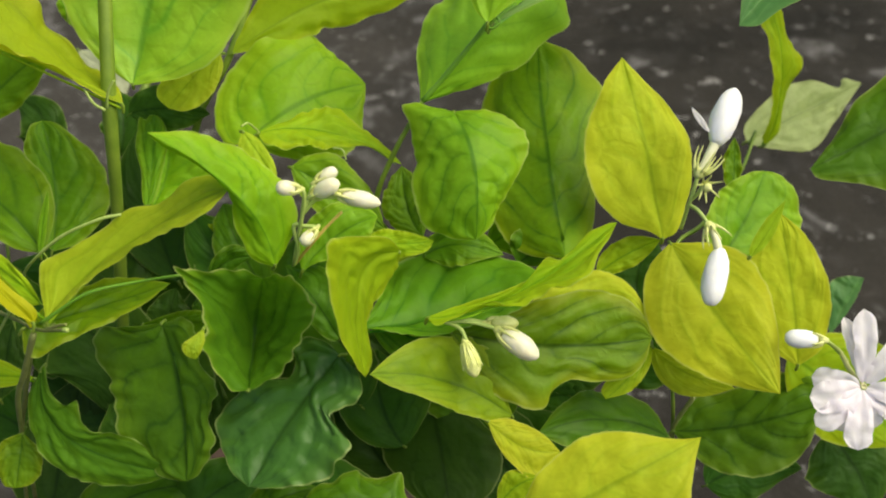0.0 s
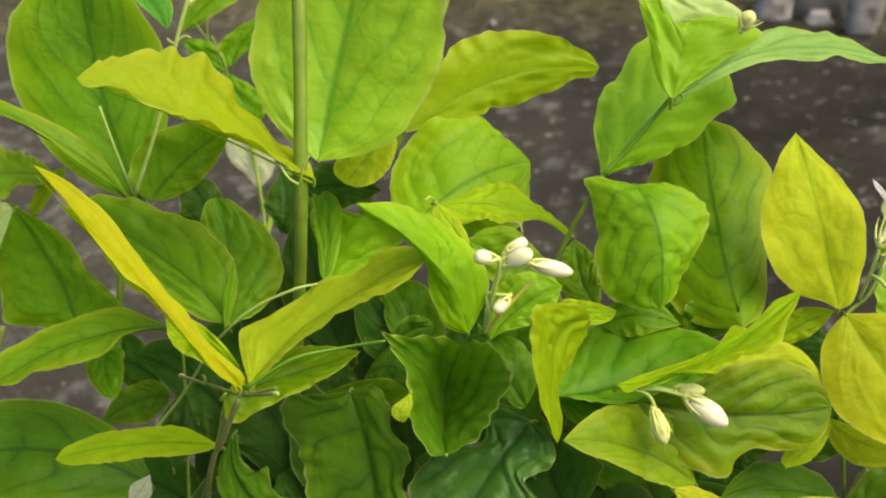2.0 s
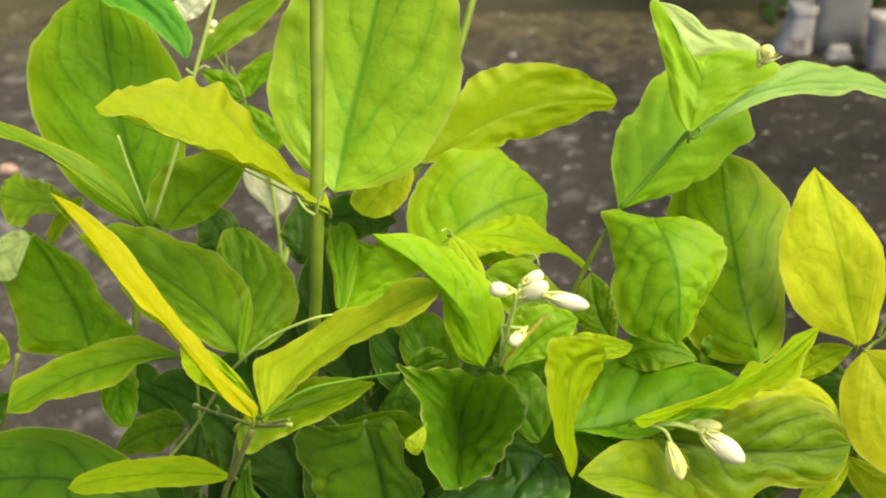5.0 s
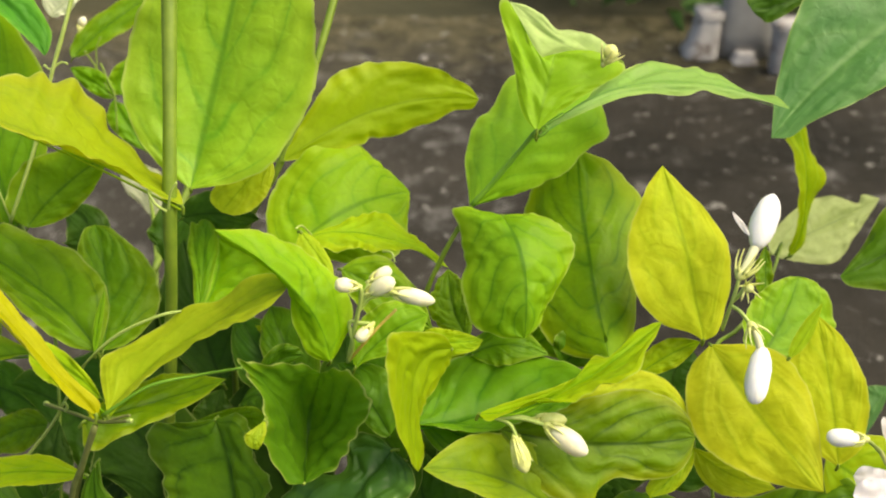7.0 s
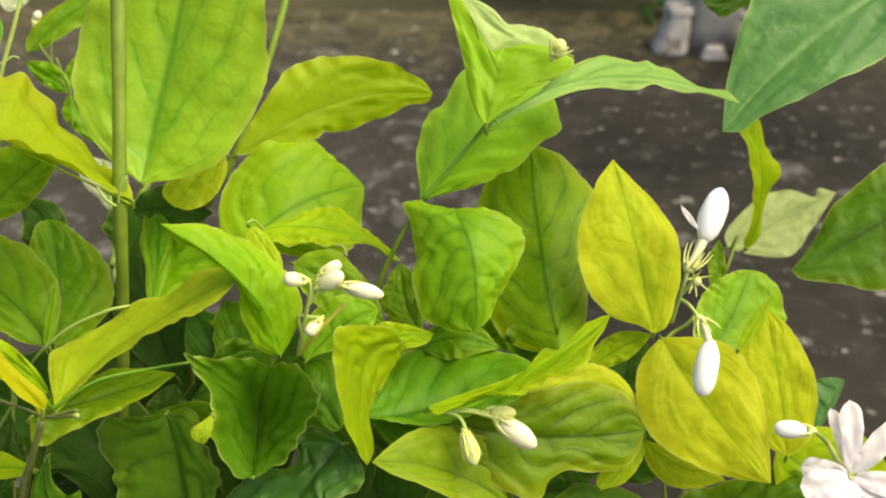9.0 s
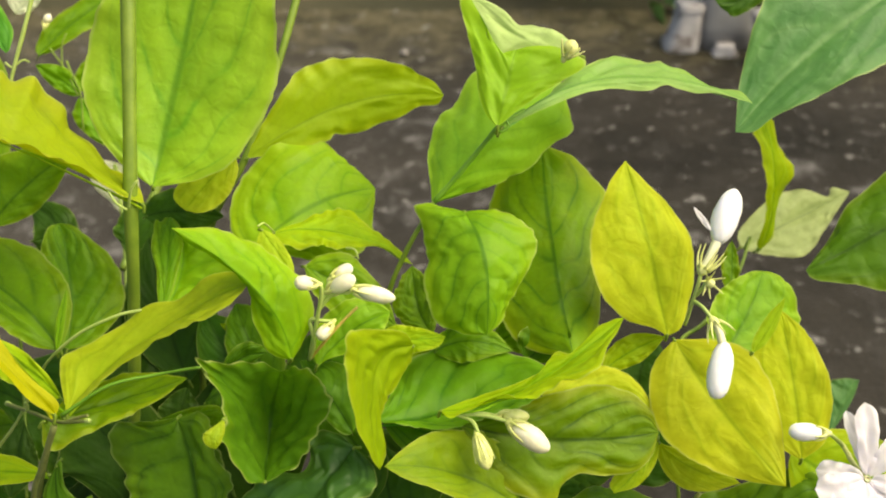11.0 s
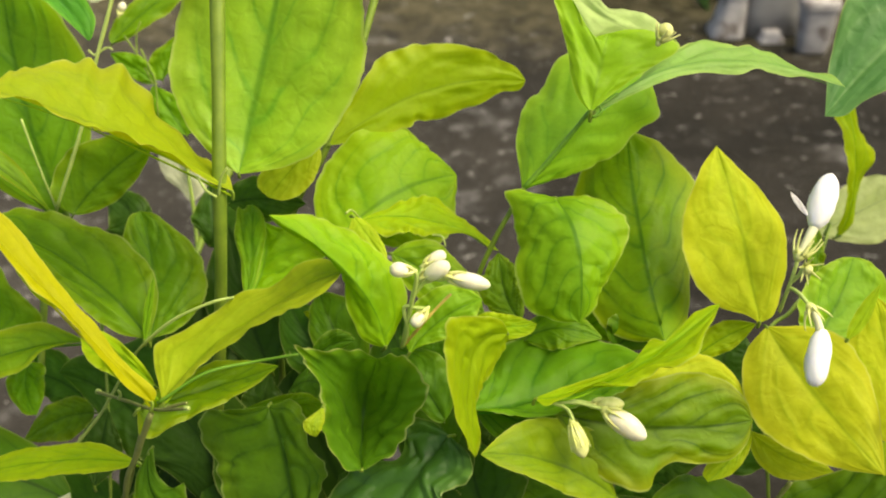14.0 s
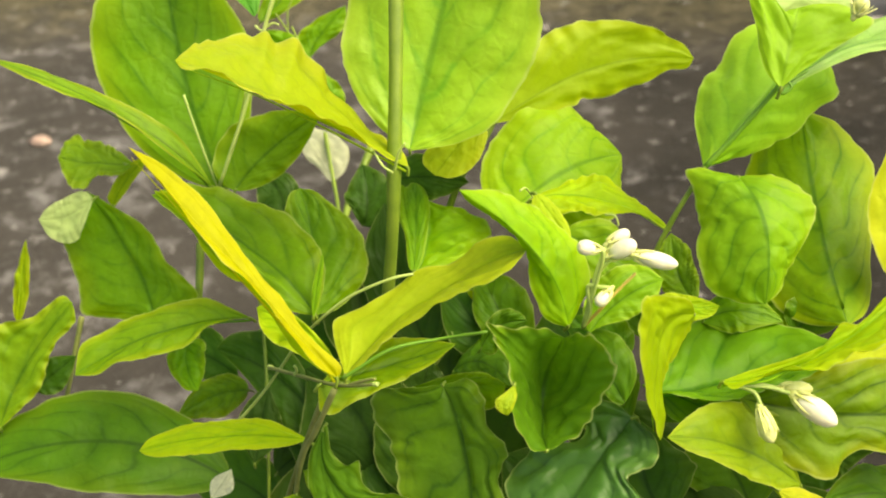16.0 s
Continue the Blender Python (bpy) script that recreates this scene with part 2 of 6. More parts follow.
STEM = plain("green_stem", (0.13, 0.21, 0.015), (0.22, 0.31, 0.03), 120, 0.5)
TWIG = plain("woody_twig", (0.13, 0.16, 0.03), (0.26, 0.28, 0.075), 150, 0.6)
YOUNG_STEM = plain("young_stem", (0.10, 0.25, 0.010), (0.15, 0.31, 0.015), 150, 0.5)
PALE_STEM = plain("pale_stalk", (0.34, 0.45, 0.09), (0.46, 0.56, 0.16), 150, 0.45)
RED_STEM = plain("reddish_stalk", (0.54, 0.36, 0.06), (0.66, 0.50, 0.13), 200, 0.5)
WHITE_BUD = plain("white_bud", (0.84, 0.82, 0.82), (0.90, 0.88, 0.88), 160, 0.5, 0.0002, 0.6, False)
PETAL = plain("white_petal", (0.86, 0.79, 0.85), (0.92, 0.86, 0.91), 160, 0.5, 0.0002, 0.25)
BUD = plain("cream_bud", (0.74, 0.68, 0.44), (0.85, 0.81, 0.64), 180, 0.5, 0.0002, 0.5, False)
CALYX = plain("calyx_green", (0.56, 0.60, 0.14), (0.76, 0.76, 0.34), 300, 0.5)
NECK = plain("pale_neck", (0.66, 0.65, 0.36), (0.79, 0.78, 0.56), 200, 0.45)
THROAT = plain("yellow_throat", (0.72, 0.68, 0.36), (0.80, 0.77, 0.50), 300, 0.5)
SOIL = plain("potting_soil", (0.03, 0.02, 0.014), (0.085, 0.055, 0.035), 90, 0.95, 0.004)
CLAY = plain("brown_clay", (0.05, 0.028, 0.018), (0.09, 0.05, 0.03), 30, 0.85, 0.001)
WHITEWASH = plain("stained_white_paint", (0.24, 0.225, 0.225), (0.55, 0.515, 0.51), 26, 0.75, 0.001)
nt = WHITEWASH.node_tree
bsdf = nt.nodes["Principled BSDF"]
paint = bsdf.inputs["Base Color"].links[0].from_socket
dirt = noise_tex(nt, 38, 5, 0.65, nt.nodes.new("ShaderNodeTexCoord").outputs["Object"])
nt.links.new(mix_rgb(nt, math_node(nt, "MULTIPLY", ramp01(nt, dirt, 0.52, 0.66), 0.75), paint, (0.10, 0.07, 0.055)), bsdf.inputs["Base Color"])
GREY_PAINT = plain("grey_painted_post", (0.22, 0.215, 0.215), (0.33, 0.322, 0.32), 18, 0.6, 0.001)

# weathered, damp concrete with pale worn patches and moss towards its far edge
FLOOR, nt, bsdf = material("weathered_concrete")
obj = nt.nodes.new("ShaderNodeTexCoord").outputs["Object"]
broad, middle, grit = noise_tex(nt, 3.5, 5, 0.6, obj), noise_tex(nt, 26, 6, 0.65, obj, 0.6), noise_tex(nt, 160, 4, 0.7, obj)
col = mix_rgb(nt, ramp01(nt, broad, 0.32, 0.68), (0.011, 0.010, 0.008), (0.032, 0.028, 0.023))
sep = nt.nodes.new("ShaderNodeSeparateXYZ")
nt.links.new(obj, sep.inputs[0])
damp = noise_tex(nt, 1.1, 6, 0.62, obj, 0.5)
dx, dy = math_node(nt, "SUBTRACT", sep.outputs[0], 1.0), math_node(nt, "SUBTRACT", sep.outputs[1], 1.0)
away = math_node(nt, "SQRT", math_node(nt, "ADD", math_node(nt, "MULTIPLY", dx, dx), math_node(nt, "MULTIPLY", dy, dy)))
dry = math_node(nt, "MULTIPLY_ADD", ramp01(nt, math_node(nt, "MULTIPLY_ADD", math_node(nt, "SUBTRACT", damp, 0.5), 2.2, away), 0.85, 1.55), 0.88, 0.12)
col = mix_rgb(nt, math_node(nt, "MULTIPLY", dry, 0.7), col, mix_rgb(nt, broad, (0.043, 0.039, 0.034), (0.082, 0.074, 0.064)))
patch = noise_tex(nt, 17, 4, 0.6, obj, 0.2)
col = mix_rgb(nt, math_node(nt, "MULTIPLY", math_node(nt, "MULTIPLY", ramp01(nt, patch, 0.54, 0.70), dry), 0.62), col, (0.22, 0.21, 0.205))
col = mix_rgb(nt, math_node(nt, "MULTIPLY", math_node(nt, "MULTIPLY", ramp01(nt, middle, 0.56, 0.72), dry), 0.5), col, (0.25, 0.24, 0.235))
col = mix_rgb(nt, math_node(nt, "MULTIPLY", math_node(nt, "MULTIPLY", ramp01(nt, grit, 0.58, 0.75), dry), 0.45), col, (0.26, 0.24, 0.23))
col = mix_rgb(nt, math_node(nt, "MULTIPLY", ramp01(nt, grit, 0.45, 0.28), 0.6), col, (0.018, 0.015, 0.013))
spot = noise_tex(nt, 11, 5, 0.62, obj, 0.4)
col = mix_rgb(nt, math_node(nt, "MULTIPLY", ramp01(nt, spot, 0.60, 0.70), 0.55), col, (0.20, 0.19, 0.185))
moss = ramp01(nt, math_node(nt, "ADD", sep.outputs[1], math_node(nt, "MULTIPLY", middle, 0.35)), 1.72, 2.04)
col = mix_rgb(nt, math_node(nt, "MULTIPLY", moss, 0.85), col, mix_rgb(nt, ramp01(nt, math_node(nt, "MULTIPLY_ADD", grit, 0.4, math_node(nt, "MULTIPLY", middle, 0.6)), 0.36, 0.62), (0.030, 0.028, 0.012), (0.125, 0.108, 0.062)))
fleck = noise_tex(nt, 42, 5, 0.7, obj, 0.3)
col = mix_rgb(nt, math_node(nt, "MULTIPLY", ramp01(nt, fleck, 0.59, 0.68), 0.75), col, (0.30, 0.285, 0.27))
nt.links.new(col, bsdf.inputs["Base Color"])
nt.links.new(math_node(nt, "MULTIPLY_ADD", middle, -0.4, 0.98), bsdf.inputs["Roughness"])
bsdf.inputs["Specular IOR Level"].default_value = 0.1
bump(nt, bsdf, math_node(nt, "ADD", math_node(nt, "MULTIPLY", middle, 0.6), math_node(nt, "MULTIPLY", grit, 0.5)), 0.8, 0.006)

PINK_STONE = plain("pinkish_stone", (0.34, 0.22, 0.17), (0.50, 0.36, 0.29), 90, 0.85, 0.001)
WHITE_STONE = plain("pale_stone", (0.28, 0.25, 0.23), (0.40, 0.36, 0.33), 120, 0.8, 0.001)
EARTH = plain("dark_earth", (0.03, 0.03, 0.012), (0.07, 0.06, 0.03), 6, 0.95, 0.01)
HEDGE, nt, bsdf = material("hedge_leaf")
geo = nt.nodes.new("ShaderNodeNewGeometry")
nt.links.new(mix_rgb(nt, geo.outputs["Random Per Island"], (0.04, 0.10, 0.015), (0.14, 0.27, 0.05)), bsdf.inputs["Base Color"])
bsdf.inputs["Roughness"].default_value = 0.5

# ---- builders ----


def part(name, bm, mat, parent=None, label="", at=None):
    """One mesh object from bm, with its origin at the given place of the world."""
    me = bpy.data.meshes.new(name)
    origin = Vector(at) if at is not None else Vector((0, 0, 0))
    if at is not None:
        bmesh.ops.translate(bm, verts=bm.verts, vec=-origin)
    bm.normal_update()
    for f in bm.faces:
        f.smooth = True
    bm.to_mesh(me)
    bm.free()
    me.materials.append(mat)
    ob = new(name, me)
    ob.location = origin
    if parent is not None:
        ob.parent = parent
        up = parent.location.copy()
        if parent.parent is not None:
            up = PLACE[parent.name]
        ob.matrix_parent_inverse = Matrix.Translation(-up)
    PLACE[ob.name] = origin
    if label:
        tagged(ob, label=label)
    return ob


PLACE = {}


def empty(name, at, label="", category="", group="", kind=""):
    ob = new(name)
    ob.location = at
    ob.empty_display_size = 0.02
    PLACE[ob.name] = Vector(at)
    return tagged(ob, label, category, group, kind)


def spline(points, steps):
    """Catmull-Rom samples through the points."""
    pts = [Vector(p) for p in points]
    pts = [2 * pts[0] - pts[1]] + pts + [2 * pts[-1] - pts[-2]]
    out = []
    for i in range(1, len(pts) - 2):
        a, b, c, d = pts[i - 1:i + 3]
        for k in range(steps):
            t = k / steps
            out.append(0.5 * (2 * b + (c - a) * t + (2 * a - 5 * b + 4 * c - d) * t * t + (3 * b - a - 3 * c + d) * t ** 3))
    out.append(pts[-2])
    return out


def add_tube(bm, points, radius, steps=6, seg=8, swell=None):
    """A capped round tube along a spline; radius(k) for k from 0 to 1, or a number."""
    path = spline(points, steps)
    rings, side = [], None
    for i, p in enumerate(path):
        t = (path[min(i + 1, len(path) - 1)] - path[max(i - 1, 0)]).normalized()
        if side is None:
            side = t.orthogonal().normalized()
        side = (side - t * side.dot(t)).normalized()
        up = t.cross(side)
        k = i / (len(path) - 1)
        r = radius(k) if callable(radius) else radius
        rings.append([bm.verts.new(p + r * (math.cos(2 * math.pi * j / seg) * side + math.sin(2 * math.pi * j / seg) * up)) for j in range(seg)])
    for a, b in zip(rings, rings[1:]):
        for j in range(seg):
            bm.faces.new((a[j], a[(j + 1) % seg], b[(j + 1) % seg], b[j]))
    bm.faces.new(rings[0][::-1])
    bm.faces.new(rings[-1])
    return rings


def add_lathe(bm, base, tip, profile, seg=14, flute=0.0, turns=0.0, count=5):
    """A body of revolution from base to tip; profile is pairs of (place along, radius in metres); flutes may spiral."""
    base, tip = Vector(base), Vector(tip)
    axis = (tip - base)
    t = axis.normalized()
    side = t.orthogonal().normalized()
    up = t.cross(side)
    rings = []
    for k, r in profile:
        ring = []
        for j in range(seg):
            ang = 2 * math.pi * j / seg
            rr = r * (1 + flute * math.cos(count * (ang + turns * 2 * math.pi * k)))
            ring.append(bm.verts.new(base + axis * k + rr * (math.cos(ang) * side + math.sin(ang) * up)))
        rings.append(ring)
    for a, b in zip(rings, rings[1:]):
        for j in range(seg):
            bm.faces.new((a[j], a[(j + 1) % seg], b[(j + 1) % seg], b[j]))
    bm.faces.new(rings[0][::-1])
    bm.faces.new(rings[-1])
    return rings


def vein_phase(u, v, half, seed, count):
    """Where a place on a blade lies between its arching side veins: whole numbers are the veins."""
    shift = 0.31 * math.sin(seed * 9.1) + (0.28 if half > 0 else 0.0)
    return (u + 0.1 * math.sin(2.2 * u + seed) - SLANT * v ** 1.35 - 0.10 * v ** 4) * count + shift + 0.7 * noise.noise((u * 3.5, v * 2 * half, seed * 3))


def quilting(u, v, half, seed, count):
    """The swelling of a blade between its veins, with the groove of the midrib, from about -0.5 to 0.5."""
    g = vein_phase(u, v, half, seed, count)
    g -= math.floor(g)
    strength = 0.7 + 0.8 * noise.noise((u * 5, half * v * 2, seed * 7))
    cross = 0.5 * noise.noise((u * 13, half * v * 6, seed * 4))
    return strength * (math.sin(math.pi * g) ** 0.7 - 0.5 + cross) * 4 * v * (1 - 0.85 * v) * math.sin(math.pi * min(max(u, 0), 1)) ** 0.5 - 0.35 * math.exp(-(v / 0.09) ** 2)


def paint_veins(bm, layers, face, quad, rows, cols, seed, count):
    """Writes each corner's place along and across the blade, and its vein phase, into the two layers."""
    mid_col = sum(c for _, c in quad) / 4
    half = 1 if mid_col > 0 else -1
    for loop, (r, c) in zip(face.loops, quad):
        loop[layers[0]].uv = (r / rows, 0.5 + 0.5 * c / cols)
        loop[layers[1]].uv = (vein_phase(r / rows, abs(c) / cols, half, seed, count), abs(c) / cols)


def blade(bm, base, middle, tip, left, right, p, a, m=1.7, veins=5.0, quilt=1.0, wave=0.6, seed=0.0, rows=48, cols=8, cup=0.1, rough_edge=0.03, pr=None, edge=0.3):
    """A leaf blade: a bent midrib and two halves that hang on it, puckered between the side veins. Returns the midrib and its normals."""
    base, middle, tip, left, right = (Vector(v) for v in (base, middle, tip, left, right))
    ctrl = 2 * middle - 0.5 * (base + tip)
    rib = [(1 - u) ** 2 * base + 2 * u * (1 - u) * ctrl + u * u * tip for u in (i / rows for i in range(rows + 1))]
    tan = lambda u: ((1 - u) * (ctrl - base) + u * (tip - ctrl)).normalized()
    ref = tan(p)
    peaks = {-1: p, 1: pr or p}

    def spread(u, k):
        if u < k:
            return max(0.0, 1 - (1 - u / k) ** 2.2) ** a
        return 1 - ((u - k) / (1 - k)) ** m

    layers = (bm.loops.layers.uv.new("UVMap"), bm.loops.layers.uv.new("Veins"))
    face_up = ref.cross(right).normalized() + left.cross(ref).normalized()
    sign = 1 if face_up.dot(Vector((0, -0.5, 0.8))) > 0 else -1
    grid, normals = [], []
    for i in range(rows + 1):
        u = i / rows
        turn = ref.rotation_difference(tan(u))
        ue = min(max(u, 0.0), 1.0)
        row = {}
        both = Vector((0, 0, 0))
        for half, vec in ((-1, left), (1, right)):
            w = spread(ue, peaks[half])
            side = turn @ vec
            n = (tan(u).cross(side) if half > 0 else side.cross(tan(u))).normalized() * sign
            both += n
            ww = w * (1 + rough_edge * noise.noise((u * 7, seed, half * 3.1)) * 2 + rough_edge * 0.6 * noise.noise((u * 19, seed, half * 5.7)) + 0.045 * edge * 1.7 * noise.noise((u * 17, seed, half * 1.9)))
            for j in range(0 if half < 0 else 1, cols + 1):
                v = j / cols
                pucker = 0.0011 * quilt * quilting(u, v, half, seed, veins)
                ripple = 0.0016 * wave * v * v * w * (math.sin(2 * math.pi * (2.3 * u + seed)) + 0.6 * math.sin(2 * math.pi * (4.7 * u + 2.3 * seed + half * 0.3)))
                lump = 0.0012 * noise.noise((u * 4 + seed * 5, half * v * 2.5, seed)) * w
                shift = pucker + ripple + lump + cup * ww * vec.length * v * (1 - v)
                row[half * j] = bm.verts.new(rib[i] + side * (ww * v) + n * shift)
        grid.append(row)
        normals.append(both.normalized())
    for i in range(rows):
        for j in range(-cols, cols):
            quad = [(i, j), (i, j + 1), (i + 1, j + 1), (i + 1, j)]
            if sign < 0:
                quad.reverse()
            f = bm.faces.new([grid[r][c] for r, c in quad])
            paint_veins(bm, layers, f, quad, rows, cols, seed, veins)
    return rib, normals


def edge_curve(base, points, tip, rows):
    """Even samples of a smooth margin from base to tip."""
    path = spline([base, *points, tip], 10)
    run = [0.0]
    for a, b in zip(path, path[1:]):
        run.append(run[-1] + (b - a).length)
    out, k = [], 0
    for i in range(rows + 1):
        want = run[-1] * i / rows
        while k < len(run) - 2 and run[k + 1] < want:
            k += 1
        step = run[k + 1] - run[k]
        out.append(path[k].lerp(path[k + 1], (want - run[k]) / step if step else 0))
    return out


def lofted_blade(bm, base, middle, tip, left, right, quilt, wave, seed, rows=88, cols=12, cup=0.1, edge=0.3):
    """A leaf blade between a bent midrib and two drawn margins."""
    base, middle, tip = Vector(base), Vector(middle), Vector(tip)
    ctrl = 2 * middle - 0.5 * (base + tip)
    rib = [(1 - u) ** 2 * base + 2 * u * (1 - u) * ctrl + u * u * tip for u in (i / rows for i in range(rows + 1))]
    margins = {-1: edge_curve(base, left, tip, rows), 1: edge_curve(base, right, tip, rows)}
    layers = (bm.loops.layers.uv.new("UVMap"), bm.loops.layers.uv.new("Veins"))
    mid = rows // 2
    ahead = rib[mid + 1] - rib[mid - 1]
    up = ahead.cross(margins[1][mid] - margins[-1][mid])
    sign = 1 if up.dot(Vector((0, -0.5, 0.8))) > 0 else -1
    grid, normals, last = [], [], up.normalized() * sign
    for i in range(rows + 1):
        u = i / rows
        ahead = (rib[min(i + 1, rows)] - rib[max(i - 1, 0)]).normalized()
        row, both = {}, Vector((0, 0, 0))
        for half in (-1, 1):
            side = margins[half][i] - rib[i]
            n = ahead.cross(side) * half * sign
            n = n.normalized() if n.length > 1e-7 else last
            if n.dot(last) < 0:
                n = -n
            both += n
            size = min(1.0, side.length / 0.012)
            for j in range(0 if half < 0 else 1, cols + 1):
                v = j / cols
                pucker = 0.0012 * quilt * quilting(u, v, half, seed, VEINS)
                ripple = 0.0012 * edge * v ** 3 * math.sin(2 * math.pi * (9 * u + noise.noise((u * 5, seed, 2.0)))) + 0.0014 * wave * v * v * (math.sin(2 * math.pi * (2.3 * u + seed)) + 0.6 * math.sin(2 * math.pi * (4.7 * u + 2.3 * seed + half * 0.3)))
                lump = 0.0014 * noise.noise((u * 4 + seed * 5, half * v * 2.5, seed)) + 0.0004 * noise.noise((u * 11 + seed, half * v * 5, seed * 2))
                jag = 1 + (0.03 * noise.noise((u * 9, seed, half * 3.0)) + 0.02 * noise.noise((u * 26, seed, half * 7.0)) + 0.045 * edge * 1.7 * noise.noise((u * 17, seed, half * 1.9)) + 0.012 * noise.noise((u * 55, seed, half * 2.3))) * v ** 2
                row[half * j] = bm.verts.new(rib[i] + side * (v * jag) + n * ((pucker + ripple + lump) * size + cup * side.length * v * (1 - v)))
        grid.append(row)
        last = both.normalized() if both.length > 1e-6 else last
        normals.append(last)
    for i in range(rows):
        for j in range(-cols, cols):
            quad = [(i, j), (i, j + 1), (i + 1, j + 1), (i + 1, j)]
            if sign < 0:
                quad.reverse()
            f = bm.faces.new([grid[r][c] for r, c in quad])
            paint_veins(bm, layers, f, quad, rows, cols, seed, VEINS)
    return rib, normals


ROOT = Vector((-0.02, 0.40, 0.0))
plant = empty("jasmine_plant", ROOT, "bushy potted jasmine with yellowing green leaves and white buds", "plant")
COUNT = [0]


def leaf(tone, base, middle, tip, left, right, p=0.45, a=0.6, m=1.7, n=5, q=1.0, w=0.6, dv=0, cup=0.1, pr=None, e=0.3):
    """A leaf of the jasmine, with its raised midrib and its stalk."""
    COUNT[0] += 1
    bm = bmesh.new()
    rib, normals = blade(bm, base, middle, tip, left, right, p, a, m, VEINS, q, w, COUNT[0] * 0.37, cup=cup, pr=pr, edge=e)
    return finish_leaf(bm, tone, dv, base, rib, normals, min(1.0, Vector(left).length / 0.02))


def shaped_leaf(tone, base, middle, tip, left, right, q=1.0, w=0.5, dv=0, cup=0.1, e=0.25):
    """A leaf whose two margins are drawn as curves, for the bent, folded and bitten ones."""
    COUNT[0] += 1
    bm = bmesh.new()
    rib, normals = lofted_blade(bm, base, middle, tip, left, right, q, w, COUNT[0] * 0.37, cup=cup, edge=e)
    return finish_leaf(bm, tone, dv, base, rib, normals, 1.0)


def finish_leaf(bm, tone, dv, base, rib, normals, size):
    """Links a blade and gives it its midrib and stalk."""
    ob = part("leaf", bm, LEAF[tone, dv], plant, WORDS[tone], base)
    bm = bmesh.new()
    add_tube(bm, [r - 0.0018 * v for r, v in list(zip(rib, normals))[0:len(rib) - 2:5]], lambda k: (0.0004 * (1 - k) + 0.0001) * size, 3, 6)
    part("midrib", bm, RIB[tone], ob, "", base)
    bm = bmesh.new()
    back = (rib[0] - rib[2]).normalized()
    start = rib[0] - back * 0.001
    add_tube(bm, [start, start + back * 0.0012 - normals[0] * 0.0006, start + back * 0.0025 - normals[0] * 0.003], 0.0006 * size, 4, 6)
    part("petiole", bm, STEM, ob, "", base)
    return ob


def stem(points, radius, mat=None, label="", name="stem", taper=0.75):
    bm = bmesh.new()
    add_tube(bm, points, lambda k: radius * (1 - (1 - taper) * k) * (1 + 0.06 * math.sin(k * 23)), 8, 10)
    return part(name, bm, mat or STEM, plant, label, points[0])


def bud(base, tip, width, mat=None, stalk=None, lobes=6, lobe_len=0.006, splay=0.11, label="closed white jasmine bud", stalk_mat=None, neck=None, blunt=False):
    """A flower bud: a pointed, faintly fluted body, its calyx of thin lobes and its stalk."""
    base, tip = Vector(base), Vector(tip)
    axis = tip - base
    r = width / 2
    bm = bmesh.new()
    prof = [(0, 0.35), (0.06, 0.55), (0.18, 0.8), (0.35, 0.97), (0.5, 1.0), (0.65, 0.95), (0.8, 0.78), (0.9, 0.56), (0.97, 0.3), (1.0, 0.08)]
    if blunt:
        prof = [(0, 0.36), (0.08, 0.6), (0.2, 0.83), (0.38, 0.97), (0.55, 1.0), (0.72, 0.95), (0.85, 0.8), (0.94, 0.58), (0.985, 0.35), (1.0, 0.12)]
    add_lathe(bm, base, tip, [(k, r * v) for k, v in prof], 20, 0.05, 0.35, 5)
    ob = part("flower_bud", bm, mat or BUD, plant, label, base)
    bm = bmesh.new()
    t = axis.normalized()
    side = t.orthogonal().normalized()
    up = t.cross(side)
    foot = base - t * 0.0015
    if neck:
        tube_bm = bmesh.new()
        foot = Vector(neck)
        add_tube(tube_bm, [foot, 0.5 * (foot + base), base + t * 0.002], lambda k: r * (0.26 + 0.12 * k), 5, 10)
        part("corolla_tube", tube_bm, NECK, ob, "pale greenish corolla tube", base)
        t = (base - foot).normalized()
        side = t.orthogonal().normalized()
        up = t.cross(side)
    add_lathe(bm, foot - t * 0.002, foot + t * 0.0012, [(0, r * 0.22), (0.4, r * 0.42), (1, r * 0.46)], 10)
    for j in range(lobes):
        ang = 2 * math.pi * (j + 0.3 * math.sin(j * 5)) / lobes
        out = math.cos(ang) * side + math.sin(ang) * up
        a0 = foot + out * r * 0.42
        a1 = a0 + t * lobe_len * 0.5 + out * (r * 0.3 + lobe_len * splay * 0.5)
        a2 = a0 + t * lobe_len + out * (r * 0.3 + lobe_len * splay * 1.2)
        add_tube(bm, [a0, a1, a2], lambda k: 0.00058 * (1 - 0.75 * k), 3, 6)
    part("calyx", bm, CALYX, ob, "thin pale green calyx lobes", base)
    if stalk:
        bm = bmesh.new()
        add_tube(bm, [Vector(s) for s in stalk] + [foot - t * 0.001], 0.0007, 6, 7)
        part("stalk", bm, stalk_mat or PALE_STEM, ob, "", base)
    return ob


